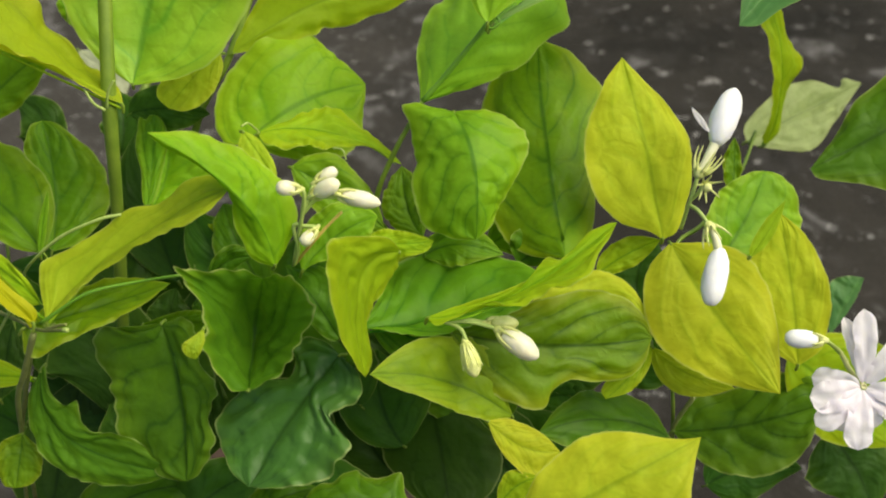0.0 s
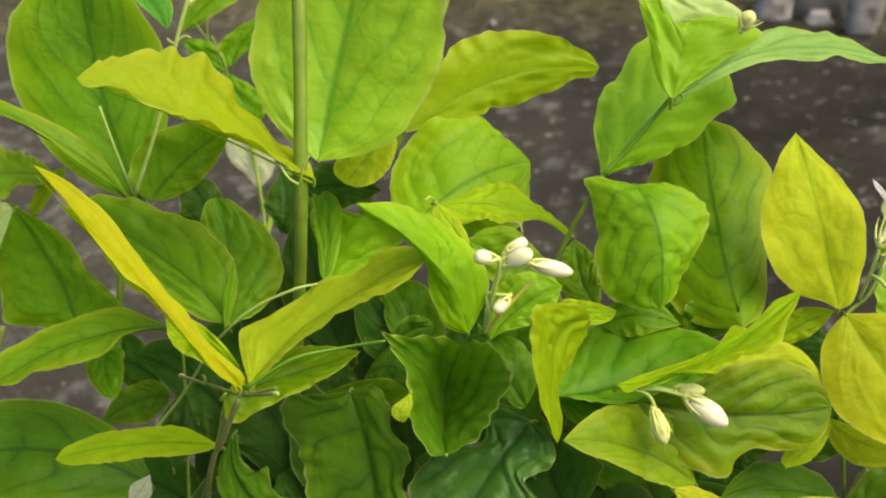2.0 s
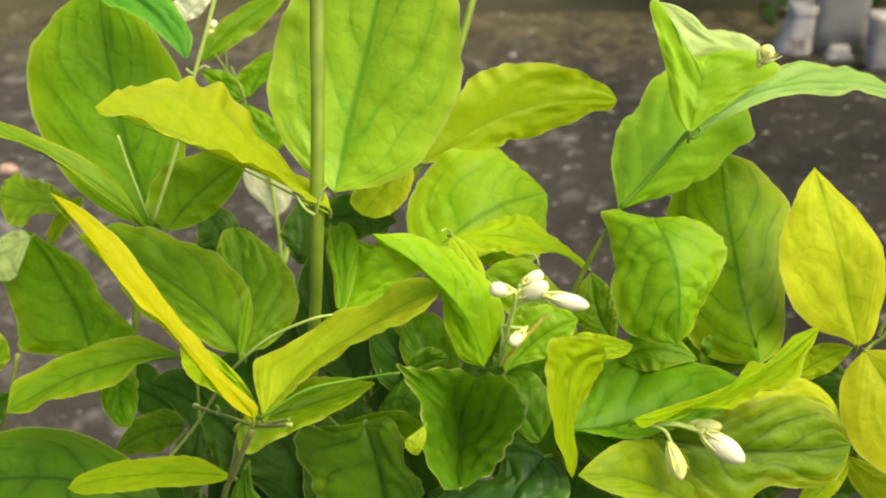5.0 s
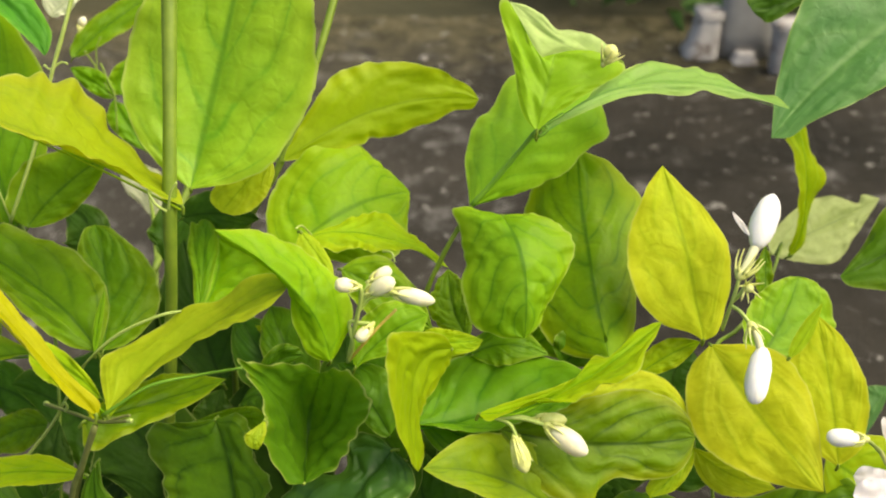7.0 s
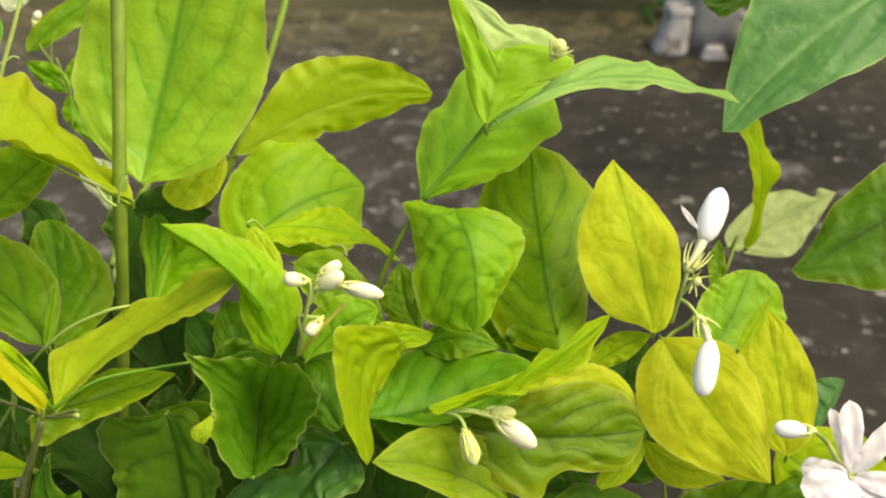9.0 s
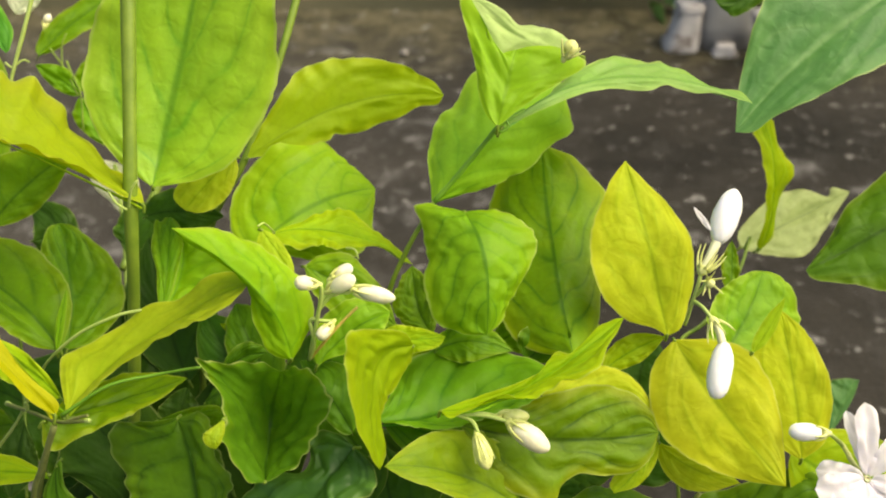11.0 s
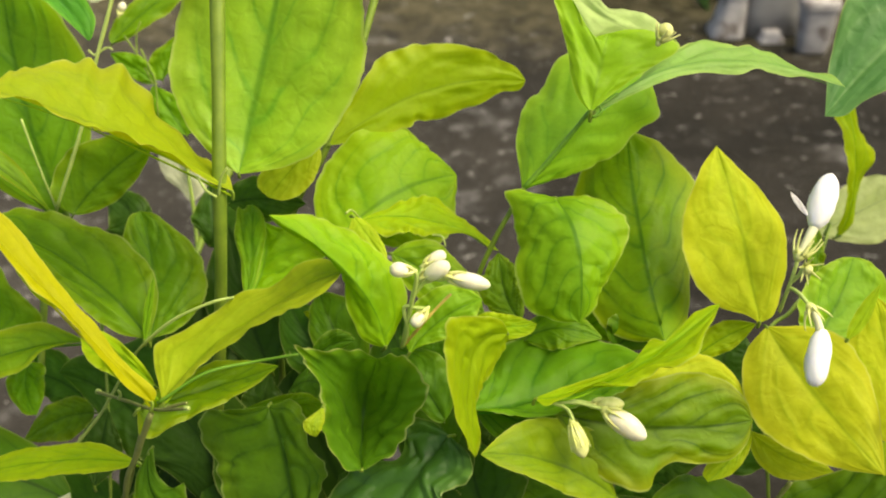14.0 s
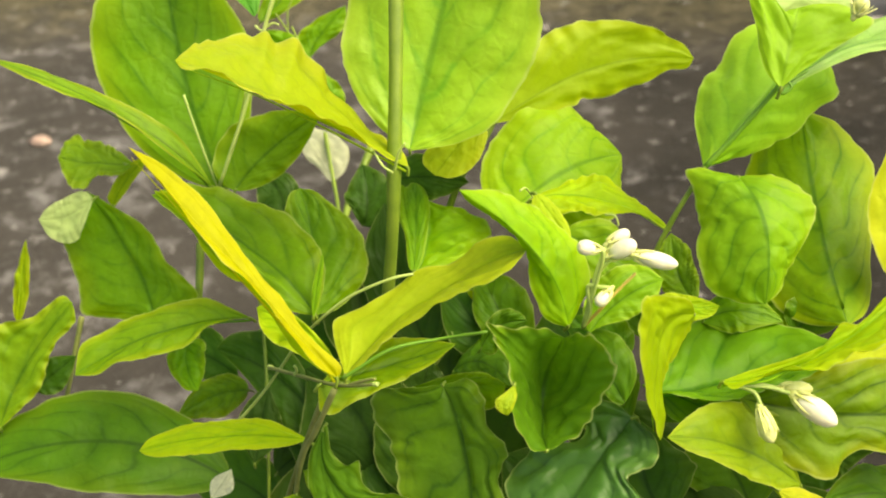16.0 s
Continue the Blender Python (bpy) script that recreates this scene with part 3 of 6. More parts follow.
# ---- ground ----
bm = bmesh.new()
bmesh.ops.create_grid(bm, x_segments=90, y_segments=70, size=1.0)
for v in bm.verts:
    v.co.x, v.co.y = v.co.x * 6.0, v.co.y * 4.5 - 2.63
    v.co.z = 0.004 * noise.noise((v.co.x * 2.5, v.co.y * 2.5, 0.3))
tagged(part("terrace_floor", bm, FLOOR), "dark weathered concrete terrace with pale worn patches", "floor", kind="structure")
bm = bmesh.new()
bmesh.ops.create_grid(bm, x_segments=80, y_segments=80, size=1.0)
for v in bm.verts:
    v.co.x, v.co.y, v.co.z = v.co.x * 400, v.co.y * 400, -0.03
tagged(part("ground", bm, EARTH), "dark earth beyond the terrace", "ground", kind="structure")

def pebble(at, size, mat, label, seed):
    """A loose stone with blunt, uneven faces, lying on the terrace."""
    bm = bmesh.new()
    bmesh.ops.create_icosphere(bm, subdivisions=3, radius=1.0)
    for v in bm.verts:
        d = 1 + 0.22 * noise.noise(v.co * 1.3 + Vector((seed, 0, 0))) + 0.07 * noise.noise(v.co * 4 + Vector((0, seed, 0)))
        v.co = Vector((v.co.x * size[0], v.co.y * size[1], max(v.co.z, -0.6) * size[2])) * d
    low = min(v.co.z for v in bm.verts)
    bmesh.ops.translate(bm, verts=bm.verts, vec=(at[0], at[1], 0.001 - low))
    return tagged(part("pebble", bm, mat, at=(at[0], at[1], 0)), label, "stone", "loose stones on the terrace")


pebble((-0.655, 1.325), (0.013, 0.009, 0.006), PINK_STONE, "small pinkish stone chip lying on the concrete", 2.0)
pebble((-0.040, 1.684), (0.005, 0.005, 0.004), WHITE_STONE, "tiny pale pebble lying on the concrete", 5.0)

# low green growth past the terrace's far edge
rnd = random.Random(4)
verts, faces = [], []
for i in range(14000):
    c = Vector((rnd.gauss(0.2, 1.9), 1.86 + rnd.random() ** 1.6 * 1.6, 0))
    c.y += 0.3 * max(0.0, min(1.0, (0.2 - c.x) / 0.12))
    c.z = rnd.random() * (0.16 + 0.3 * min(1, (c.y - 1.84) / 0.6)) * (0.6 + 0.8 * noise.noise((c.x * 2.2, c.y * 2, 5)))
    d = Vector((rnd.gauss(0, 1), rnd.gauss(0, 1), rnd.gauss(0.2, 0.6))).normalized()
    s = d.cross(Vector((rnd.gauss(0, 1), rnd.gauss(0, 1), rnd.gauss(0, 1)))).normalized()
    ln, wd = rnd.uniform(0.03, 0.07), rnd.uniform(0.008, 0.018)
    k = len(verts)
    nrm = d.cross(s)
    verts += [c, c + d * ln * 0.45 + s * wd + nrm * 0.004, c + d * ln, c + d * ln * 0.45 - s * wd + nrm * 0.004]
    faces += [(k, k + 1, k + 2), (k, k + 2, k + 3)]
me = bpy.data.meshes.new("undergrowth")
me.from_pydata([tuple(v) for v in verts], [], faces)
me.materials.append(HEDGE)
tagged(new("undergrowth", me), "dark green low undergrowth beyond the terrace edge", "undergrowth", kind="stuff")

# ---- leaves of the jasmine ----
shaped_leaf("chartreuse", (-0.0669, 0.3594, 0.4884), (-0.0607, 0.3524, 0.4832), (-0.0546, 0.3447, 0.4776),
            [(-0.0681, 0.3546, 0.4852), (-0.0659, 0.3495, 0.4816), (-0.0616, 0.3454, 0.4785)],
            [(-0.0628, 0.3582, 0.4873), (-0.0584, 0.3542, 0.4843), (-0.0554, 0.3495, 0.4809)], q=1.2, e=0.3)
shaped_leaf("pale4", (0.0462, 0.4107, 0.5312), (0.0256, 0.4148, 0.5359), (0.0064, 0.4244, 0.5482),
            [(0.0349, 0.4124, 0.5331), (0.0225, 0.4127, 0.5328), (0.0153, 0.4108, 0.5300), (0.0106, 0.4165, 0.5375)],
            [(0.0421, 0.4140, 0.5356), (0.0370, 0.4164, 0.5385), (0.0298, 0.4178, 0.5401), (0.0236, 0.4181, 0.5403), (0.0184, 0.4213, 0.5445), (0.0122, 0.4236, 0.5472)], q=.3, w=.3)
leaf("lime", (0.0565, 0.3619, 0.4259), (0.0672, 0.3663, 0.4317), (0.0795, 0.3694, 0.4358), (0.0031, -0.0025, -0.0033), (-0.0031, 0.0031, 0.0041), p=.5)
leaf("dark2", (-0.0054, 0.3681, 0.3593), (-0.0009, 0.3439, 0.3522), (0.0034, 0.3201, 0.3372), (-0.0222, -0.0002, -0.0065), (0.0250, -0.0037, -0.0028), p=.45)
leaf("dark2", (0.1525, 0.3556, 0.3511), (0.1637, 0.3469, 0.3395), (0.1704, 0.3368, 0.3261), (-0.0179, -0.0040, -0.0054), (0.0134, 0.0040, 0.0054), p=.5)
leaf("lime", (0.1297, 0.3544, 0.3927), (0.1520, 0.3455, 0.3808), (0.1746, 0.3326, 0.3670), (-0.0106, -0.0096, -0.0127), (0.0149, 0.0102, 0.0136), p=.5)
shaped_leaf("pale4", (-0.2569, 0.4555, 0.4292), (-0.2686, 0.4510, 0.4232), (-0.2808, 0.4495, 0.4217),
            [(-0.2633, 0.4462, 0.4151), (-0.2693, 0.4445, 0.4129), (-0.2768, 0.4462, 0.4162)],
            [(-0.2619, 0.4569, 0.4319), (-0.2699, 0.4550, 0.4295), (-0.2778, 0.4520, 0.4255)], q=.8)
leaf("lime", (-0.2937, 0.4334, 0.3769), (-0.2924, 0.4435, 0.3928), (-0.2906, 0.4537, 0.4087), (-0.0033, -0.0002, 0.0001), (0.0035, 0.0002, -0.0001), p=.5)
shaped_leaf("leafy", (-0.2454, 0.4818, 0.4317), (-0.2631, 0.4817, 0.4323), (-0.2811, 0.4841, 0.4339),
            [(-0.2507, 0.4763, 0.4298), (-0.2607, 0.4749, 0.4296), (-0.2640, 0.4692, 0.4276), (-0.2698, 0.4674, 0.4272), (-0.2753, 0.4731, 0.4295)],
            [(-0.2533, 0.4884, 0.4346), (-0.2635, 0.4927, 0.4366), (-0.2710, 0.4946, 0.4377), (-0.2759, 0.4973, 0.4390), (-0.2795, 0.4924, 0.4371)], q=.8, e=.5)
leaf("green", (-0.1947, 0.4411, 0.4416), (-0.2122, 0.4675, 0.4778), (-0.2241, 0.5017, 0.5297), (-0.0404, 0.0053, 0.0130), (0.0250, 0.0134, 0.0147), p=.5, dv=1)
leaf("green", (-0.1885, 0.4328, 0.4464), (-0.1735, 0.4418, 0.4608), (-0.1508, 0.4393, 0.4787), (0.0088, -0.0035, -0.0054), (-0.0162, 0.0064, 0.0075), p=.45)
leaf("green2", (-0.1894, 0.3725, 0.3436), (-0.2430, 0.3782, 0.3587), (-0.3010, 0.3674, 0.3483), (0.0012, -0.0188, -0.0112), (-0.0106, 0.0182, 0.0113), p=.5, dv=1)
leaf("green", (-0.1892, 0.4161, 0.3563), (-0.2066, 0.4182, 0.3504), (-0.2238, 0.4168, 0.3389), (0.0040, -0.0095, -0.0042), (-0.0023, 0.0076, 0.0047), p=.5)
leaf("green", (-0.1758, 0.5589, 0.4496), (-0.1712, 0.5649, 0.4586), (-0.1583, 0.5738, 0.4712), (-0.0094, 0.0006, 0.0020), (0.0119, 0.0028, 0.0031), p=.45)
leaf("green", (-0.1985, 0.5595, 0.4686), (-0.1821, 0.5735, 0.4808), (-0.1538, 0.5899, 0.4963), (0.0098, -0.0007, -0.0018), (-0.0056, 0.0024, 0.0044), p=.5)
leaf("pale3", (-0.2032, 0.5508, 0.4933), (-0.1965, 0.5543, 0.4985), (-0.1872, 0.5598, 0.5069), (0.0040, -0.0010, -0.0019), (-0.0081, 0.0028, 0.0051), p=.5)
leaf("green", (-0.1727, 0.5320, 0.4601), (-0.1827, 0.5355, 0.4666), (-0.1938, 0.5385, 0.4723), (-0.0027, -0.0022, -0.0034), (0.0026, 0.0029, 0.0046), p=.5)
shaped_leaf("chartreuse", (-0.0862, 0.4357, 0.4769), (-0.0963, 0.4272, 0.4704), (-0.1048, 0.4171, 0.4629),
            [(-0.0989, 0.4366, 0.4774), (-0.1083, 0.4266, 0.4698), (-0.1096, 0.4213, 0.4659)],
            [(-0.0849, 0.4302, 0.4727), (-0.0887, 0.4212, 0.4661), (-0.0972, 0.4163, 0.4623)], q=0.5, w=0.2, e=0.1)
leaf("dark", (-0.1245, 0.4315, 0.4518), (-0.1106, 0.4329, 0.4536), (-0.0923, 0.4315, 0.4518), (0.0038, -0.0058, -0.0077), (0.0005, 0.0057, 0.0075), p=.45)
shaped_leaf("leafy", (-0.0562, 0.3894, 0.4544), (-0.0381, 0.3813, 0.4487), (-0.0211, 0.3703, 0.4401),
            [(-0.0504, 0.3920, 0.4576), (-0.0433, 0.3924, 0.4588), (-0.0371, 0.3903, 0.4576), (-0.0311, 0.3855, 0.4536), (-0.0262, 0.3809, 0.4497), (-0.0228, 0.3754, 0.4448)],
            [(-0.0530, 0.3825, 0.4480), (-0.0459, 0.3765, 0.4430), (-0.0352, 0.3711, 0.4390), (-0.0268, 0.3692, 0.4383)], q=1.2, e=0.3, dv=1)
shaped_leaf("leafy", (-0.0482, 0.3394, 0.4446), (-0.0368, 0.3483, 0.4529), (-0.0224, 0.3534, 0.4580),
            [(-0.0436, 0.3413, 0.4465), (-0.0337, 0.3434, 0.4487), (-0.0258, 0.3474, 0.4524)],
            [(-0.0499, 0.3460, 0.4504), (-0.0464, 0.3528, 0.4566), (-0.0381, 0.3571, 0.4607), (-0.0289, 0.3573, 0.4612)], q=1.4, e=.3)
leaf("dark", (-0.1536, 0.3876, 0.3635), (-0.1745, 0.4010, 0.3776), (-0.1986, 0.4089, 0.3835), (0.0059, -0.0161, -0.0168), (-0.0035, 0.0126, 0.0110), p=.5)
leaf("lime", (-0.1329, 0.3219, 0.4446), (-0.1484, 0.3352, 0.4487), (-0.1624, 0.3429, 0.4513), (-0.0051, -0.0047, -0.0040), (-0.0017, 0.0046, 0.0029), p=.6)
leaf("mid", (-0.0356, 0.3265, 0.4254), (-0.0443, 0.3346, 0.4363), (-0.0550, 0.3480, 0.4406), (-0.0027, -0.0050, -0.0033), (0.0085, 0.0070, 0.0043), p=.5)
# inner fill leaves, many coloured dark to stand in for shade between leaves
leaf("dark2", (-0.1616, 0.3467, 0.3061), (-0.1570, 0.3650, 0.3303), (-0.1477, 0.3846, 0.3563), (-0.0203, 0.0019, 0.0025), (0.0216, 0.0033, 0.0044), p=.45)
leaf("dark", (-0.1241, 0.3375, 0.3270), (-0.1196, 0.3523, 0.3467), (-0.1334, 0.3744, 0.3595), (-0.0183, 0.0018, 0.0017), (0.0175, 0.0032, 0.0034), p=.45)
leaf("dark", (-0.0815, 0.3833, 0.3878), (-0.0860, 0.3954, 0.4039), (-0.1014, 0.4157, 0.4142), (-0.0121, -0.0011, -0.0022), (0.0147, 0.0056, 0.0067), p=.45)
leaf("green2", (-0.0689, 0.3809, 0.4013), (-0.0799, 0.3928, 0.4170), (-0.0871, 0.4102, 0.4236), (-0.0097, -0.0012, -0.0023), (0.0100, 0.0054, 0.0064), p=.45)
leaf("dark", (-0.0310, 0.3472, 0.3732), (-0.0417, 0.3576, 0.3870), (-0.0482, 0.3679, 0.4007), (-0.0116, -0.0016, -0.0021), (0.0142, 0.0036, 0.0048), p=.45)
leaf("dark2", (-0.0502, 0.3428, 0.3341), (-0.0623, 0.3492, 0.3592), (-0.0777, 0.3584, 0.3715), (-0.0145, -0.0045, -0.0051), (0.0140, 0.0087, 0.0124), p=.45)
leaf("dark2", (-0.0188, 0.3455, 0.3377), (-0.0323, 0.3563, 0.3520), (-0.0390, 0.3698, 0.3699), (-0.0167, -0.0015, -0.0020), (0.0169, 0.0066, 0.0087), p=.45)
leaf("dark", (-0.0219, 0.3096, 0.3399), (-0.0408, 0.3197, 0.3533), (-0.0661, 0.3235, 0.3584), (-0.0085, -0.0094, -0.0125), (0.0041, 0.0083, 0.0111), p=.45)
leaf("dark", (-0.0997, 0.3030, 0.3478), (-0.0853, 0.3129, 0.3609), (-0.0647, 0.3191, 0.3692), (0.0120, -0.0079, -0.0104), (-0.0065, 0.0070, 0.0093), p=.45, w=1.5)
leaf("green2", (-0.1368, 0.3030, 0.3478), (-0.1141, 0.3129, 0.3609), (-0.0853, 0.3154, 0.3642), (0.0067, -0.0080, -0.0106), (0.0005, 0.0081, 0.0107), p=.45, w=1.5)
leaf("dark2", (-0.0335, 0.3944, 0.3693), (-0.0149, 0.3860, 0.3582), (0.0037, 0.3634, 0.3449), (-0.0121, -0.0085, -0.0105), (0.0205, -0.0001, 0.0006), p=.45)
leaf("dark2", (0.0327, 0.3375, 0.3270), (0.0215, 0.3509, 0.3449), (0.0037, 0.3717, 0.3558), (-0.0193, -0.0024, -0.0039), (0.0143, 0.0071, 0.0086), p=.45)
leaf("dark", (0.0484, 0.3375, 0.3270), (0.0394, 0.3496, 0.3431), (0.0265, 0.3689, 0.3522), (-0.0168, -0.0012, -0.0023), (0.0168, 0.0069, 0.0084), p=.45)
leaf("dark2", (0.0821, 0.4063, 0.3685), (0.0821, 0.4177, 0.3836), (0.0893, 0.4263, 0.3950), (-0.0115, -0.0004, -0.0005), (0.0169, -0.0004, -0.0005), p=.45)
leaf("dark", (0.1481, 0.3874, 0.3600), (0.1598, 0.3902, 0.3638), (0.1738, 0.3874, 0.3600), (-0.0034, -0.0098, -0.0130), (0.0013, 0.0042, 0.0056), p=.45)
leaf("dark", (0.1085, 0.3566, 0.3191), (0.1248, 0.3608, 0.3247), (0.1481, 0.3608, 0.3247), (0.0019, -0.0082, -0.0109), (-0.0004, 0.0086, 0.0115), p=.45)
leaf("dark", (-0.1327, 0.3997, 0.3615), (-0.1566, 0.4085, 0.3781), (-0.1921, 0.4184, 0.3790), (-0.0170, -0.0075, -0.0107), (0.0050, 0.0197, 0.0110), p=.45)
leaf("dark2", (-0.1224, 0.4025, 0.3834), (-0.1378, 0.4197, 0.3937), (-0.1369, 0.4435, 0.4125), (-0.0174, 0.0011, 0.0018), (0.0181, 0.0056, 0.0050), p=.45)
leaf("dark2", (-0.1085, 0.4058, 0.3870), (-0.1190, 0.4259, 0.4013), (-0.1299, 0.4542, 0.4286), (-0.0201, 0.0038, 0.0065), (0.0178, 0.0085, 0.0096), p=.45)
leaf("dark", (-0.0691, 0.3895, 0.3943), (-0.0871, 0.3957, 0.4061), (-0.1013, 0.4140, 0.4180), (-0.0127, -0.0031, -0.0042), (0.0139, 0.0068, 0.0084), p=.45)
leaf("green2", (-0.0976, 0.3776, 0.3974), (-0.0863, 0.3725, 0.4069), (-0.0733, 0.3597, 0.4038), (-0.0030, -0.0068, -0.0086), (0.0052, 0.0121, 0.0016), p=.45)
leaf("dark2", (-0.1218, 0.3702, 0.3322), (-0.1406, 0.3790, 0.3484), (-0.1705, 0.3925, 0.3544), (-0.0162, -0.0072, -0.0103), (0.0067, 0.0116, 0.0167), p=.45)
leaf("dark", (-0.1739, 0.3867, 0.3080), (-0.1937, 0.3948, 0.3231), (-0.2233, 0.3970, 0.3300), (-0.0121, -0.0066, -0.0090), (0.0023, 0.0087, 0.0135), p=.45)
leaf("lime", (-0.0681, 0.3991, 0.4094), (-0.0782, 0.4004, 0.4125), (-0.0928, 0.4031, 0.4185), (-0.0056, -0.0019, -0.0023), (-0.0002, 0.0032, 0.0051), p=.45)
leaf("green2", (-0.0343, 0.3595, 0.4178), (-0.0426, 0.3634, 0.4250), (-0.0528, 0.3714, 0.4293), (-0.0070, -0.0042, -0.0062), (0.0093, 0.0045, 0.0056), p=.45)
shaped_leaf("leafy", (-0.0073, 0.3714, 0.4351), (-0.0129, 0.3816, 0.4416), (-0.0154, 0.3956, 0.4509),
            [(-0.0158, 0.3737, 0.4364), (-0.0223, 0.3792, 0.4398), (-0.0220, 0.3857, 0.4440), (-0.0193, 0.3917, 0.4481)],
            [(-0.0060, 0.3766, 0.4385), (-0.0069, 0.3844, 0.4436), (-0.0100, 0.3916, 0.4483)], q=2.6, w=.8, e=.8)
leaf("green2", (-0.0857, 0.3588, 0.4228), (-0.0794, 0.3636, 0.4298), (-0.0689, 0.3651, 0.4314), (0.0008, -0.0042, -0.0067), (0.0029, 0.0038, 0.0058), p=.45)
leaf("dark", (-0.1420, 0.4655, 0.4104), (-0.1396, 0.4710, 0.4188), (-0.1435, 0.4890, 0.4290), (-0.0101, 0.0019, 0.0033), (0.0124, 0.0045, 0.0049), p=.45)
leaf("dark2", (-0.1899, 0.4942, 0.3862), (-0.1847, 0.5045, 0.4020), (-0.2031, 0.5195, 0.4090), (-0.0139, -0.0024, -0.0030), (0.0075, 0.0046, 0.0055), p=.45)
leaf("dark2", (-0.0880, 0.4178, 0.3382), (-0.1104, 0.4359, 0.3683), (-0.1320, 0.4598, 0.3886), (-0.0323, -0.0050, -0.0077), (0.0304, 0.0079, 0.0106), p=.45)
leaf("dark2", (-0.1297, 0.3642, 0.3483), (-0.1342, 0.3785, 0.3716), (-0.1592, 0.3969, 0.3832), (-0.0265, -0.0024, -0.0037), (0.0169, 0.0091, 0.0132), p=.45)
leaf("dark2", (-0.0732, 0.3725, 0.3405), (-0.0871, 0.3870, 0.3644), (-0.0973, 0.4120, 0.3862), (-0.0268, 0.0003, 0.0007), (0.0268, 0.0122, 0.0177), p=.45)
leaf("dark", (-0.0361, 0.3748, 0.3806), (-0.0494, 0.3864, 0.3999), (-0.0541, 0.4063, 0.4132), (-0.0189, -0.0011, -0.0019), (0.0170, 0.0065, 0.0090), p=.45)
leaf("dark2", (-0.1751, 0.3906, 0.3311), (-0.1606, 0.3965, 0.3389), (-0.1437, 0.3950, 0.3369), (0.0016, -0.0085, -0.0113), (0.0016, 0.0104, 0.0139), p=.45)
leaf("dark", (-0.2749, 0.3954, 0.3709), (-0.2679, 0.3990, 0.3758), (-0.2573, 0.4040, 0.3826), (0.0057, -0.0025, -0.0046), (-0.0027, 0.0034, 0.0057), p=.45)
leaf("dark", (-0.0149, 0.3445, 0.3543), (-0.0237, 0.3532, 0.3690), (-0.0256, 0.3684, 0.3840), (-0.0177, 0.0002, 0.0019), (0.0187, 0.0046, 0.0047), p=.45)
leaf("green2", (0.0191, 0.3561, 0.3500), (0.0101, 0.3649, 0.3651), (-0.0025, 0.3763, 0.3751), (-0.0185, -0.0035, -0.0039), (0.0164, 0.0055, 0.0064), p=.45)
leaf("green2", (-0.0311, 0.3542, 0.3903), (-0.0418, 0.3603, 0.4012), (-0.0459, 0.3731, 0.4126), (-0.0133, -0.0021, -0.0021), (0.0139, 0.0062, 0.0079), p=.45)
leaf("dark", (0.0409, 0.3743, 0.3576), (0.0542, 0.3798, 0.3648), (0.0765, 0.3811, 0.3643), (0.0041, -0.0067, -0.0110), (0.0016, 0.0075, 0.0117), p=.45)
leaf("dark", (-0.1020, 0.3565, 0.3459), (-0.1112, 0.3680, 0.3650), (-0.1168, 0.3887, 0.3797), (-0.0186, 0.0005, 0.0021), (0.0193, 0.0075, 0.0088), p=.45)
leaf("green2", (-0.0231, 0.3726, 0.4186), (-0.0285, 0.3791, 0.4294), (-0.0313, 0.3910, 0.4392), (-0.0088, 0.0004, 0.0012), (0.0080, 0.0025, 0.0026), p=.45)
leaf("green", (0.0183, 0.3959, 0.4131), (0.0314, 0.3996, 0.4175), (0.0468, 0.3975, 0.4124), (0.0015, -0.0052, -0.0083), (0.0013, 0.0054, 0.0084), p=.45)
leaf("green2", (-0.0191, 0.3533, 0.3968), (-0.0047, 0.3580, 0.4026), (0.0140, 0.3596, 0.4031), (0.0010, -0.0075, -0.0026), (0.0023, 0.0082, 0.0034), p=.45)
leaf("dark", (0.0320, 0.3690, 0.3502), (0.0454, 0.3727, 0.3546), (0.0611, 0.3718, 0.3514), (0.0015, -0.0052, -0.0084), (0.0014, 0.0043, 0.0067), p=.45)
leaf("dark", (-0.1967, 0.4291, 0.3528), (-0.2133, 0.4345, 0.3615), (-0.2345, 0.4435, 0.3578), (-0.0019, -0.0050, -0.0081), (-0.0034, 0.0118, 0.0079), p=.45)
leaf("green", (-0.1591, 0.5231, 0.4367), (-0.1671, 0.5298, 0.4468), (-0.1763, 0.5410, 0.4548), (-0.0103, 0.0007, 0.0011), (0.0091, 0.0018, 0.0019), p=.45)
leaf("green", (-0.0069, 0.3585, 0.4366), (0.0053, 0.3611, 0.4400), (0.0218, 0.3595, 0.4363), (0.0012, -0.0066, -0.0052), (0.0017, 0.0071, 0.0039), p=.45)
leaf("green2", (0.0278, 0.3694, 0.4252), (0.0362, 0.3736, 0.4314), (0.0442, 0.3832, 0.4390), (-0.0087, 0.0025, 0.0044), (0.0104, -0.0006, -0.0021), p=.45)
leaf("dark", (0.0680, 0.3614, 0.3745), (0.0811, 0.3659, 0.3809), (0.0930, 0.3726, 0.3911), (-0.0109, 0.0035, 0.0066), (0.0112, -0.0031, -0.0059), p=.45)
leaf("olive", (0.1195, 0.4297, 0.4162), (0.1202, 0.4365, 0.4251), (0.1202, 0.4430, 0.4339), (-0.0051, 0.0000, 0.0000), (0.0030, 0.0000, 0.0000), p=.5)
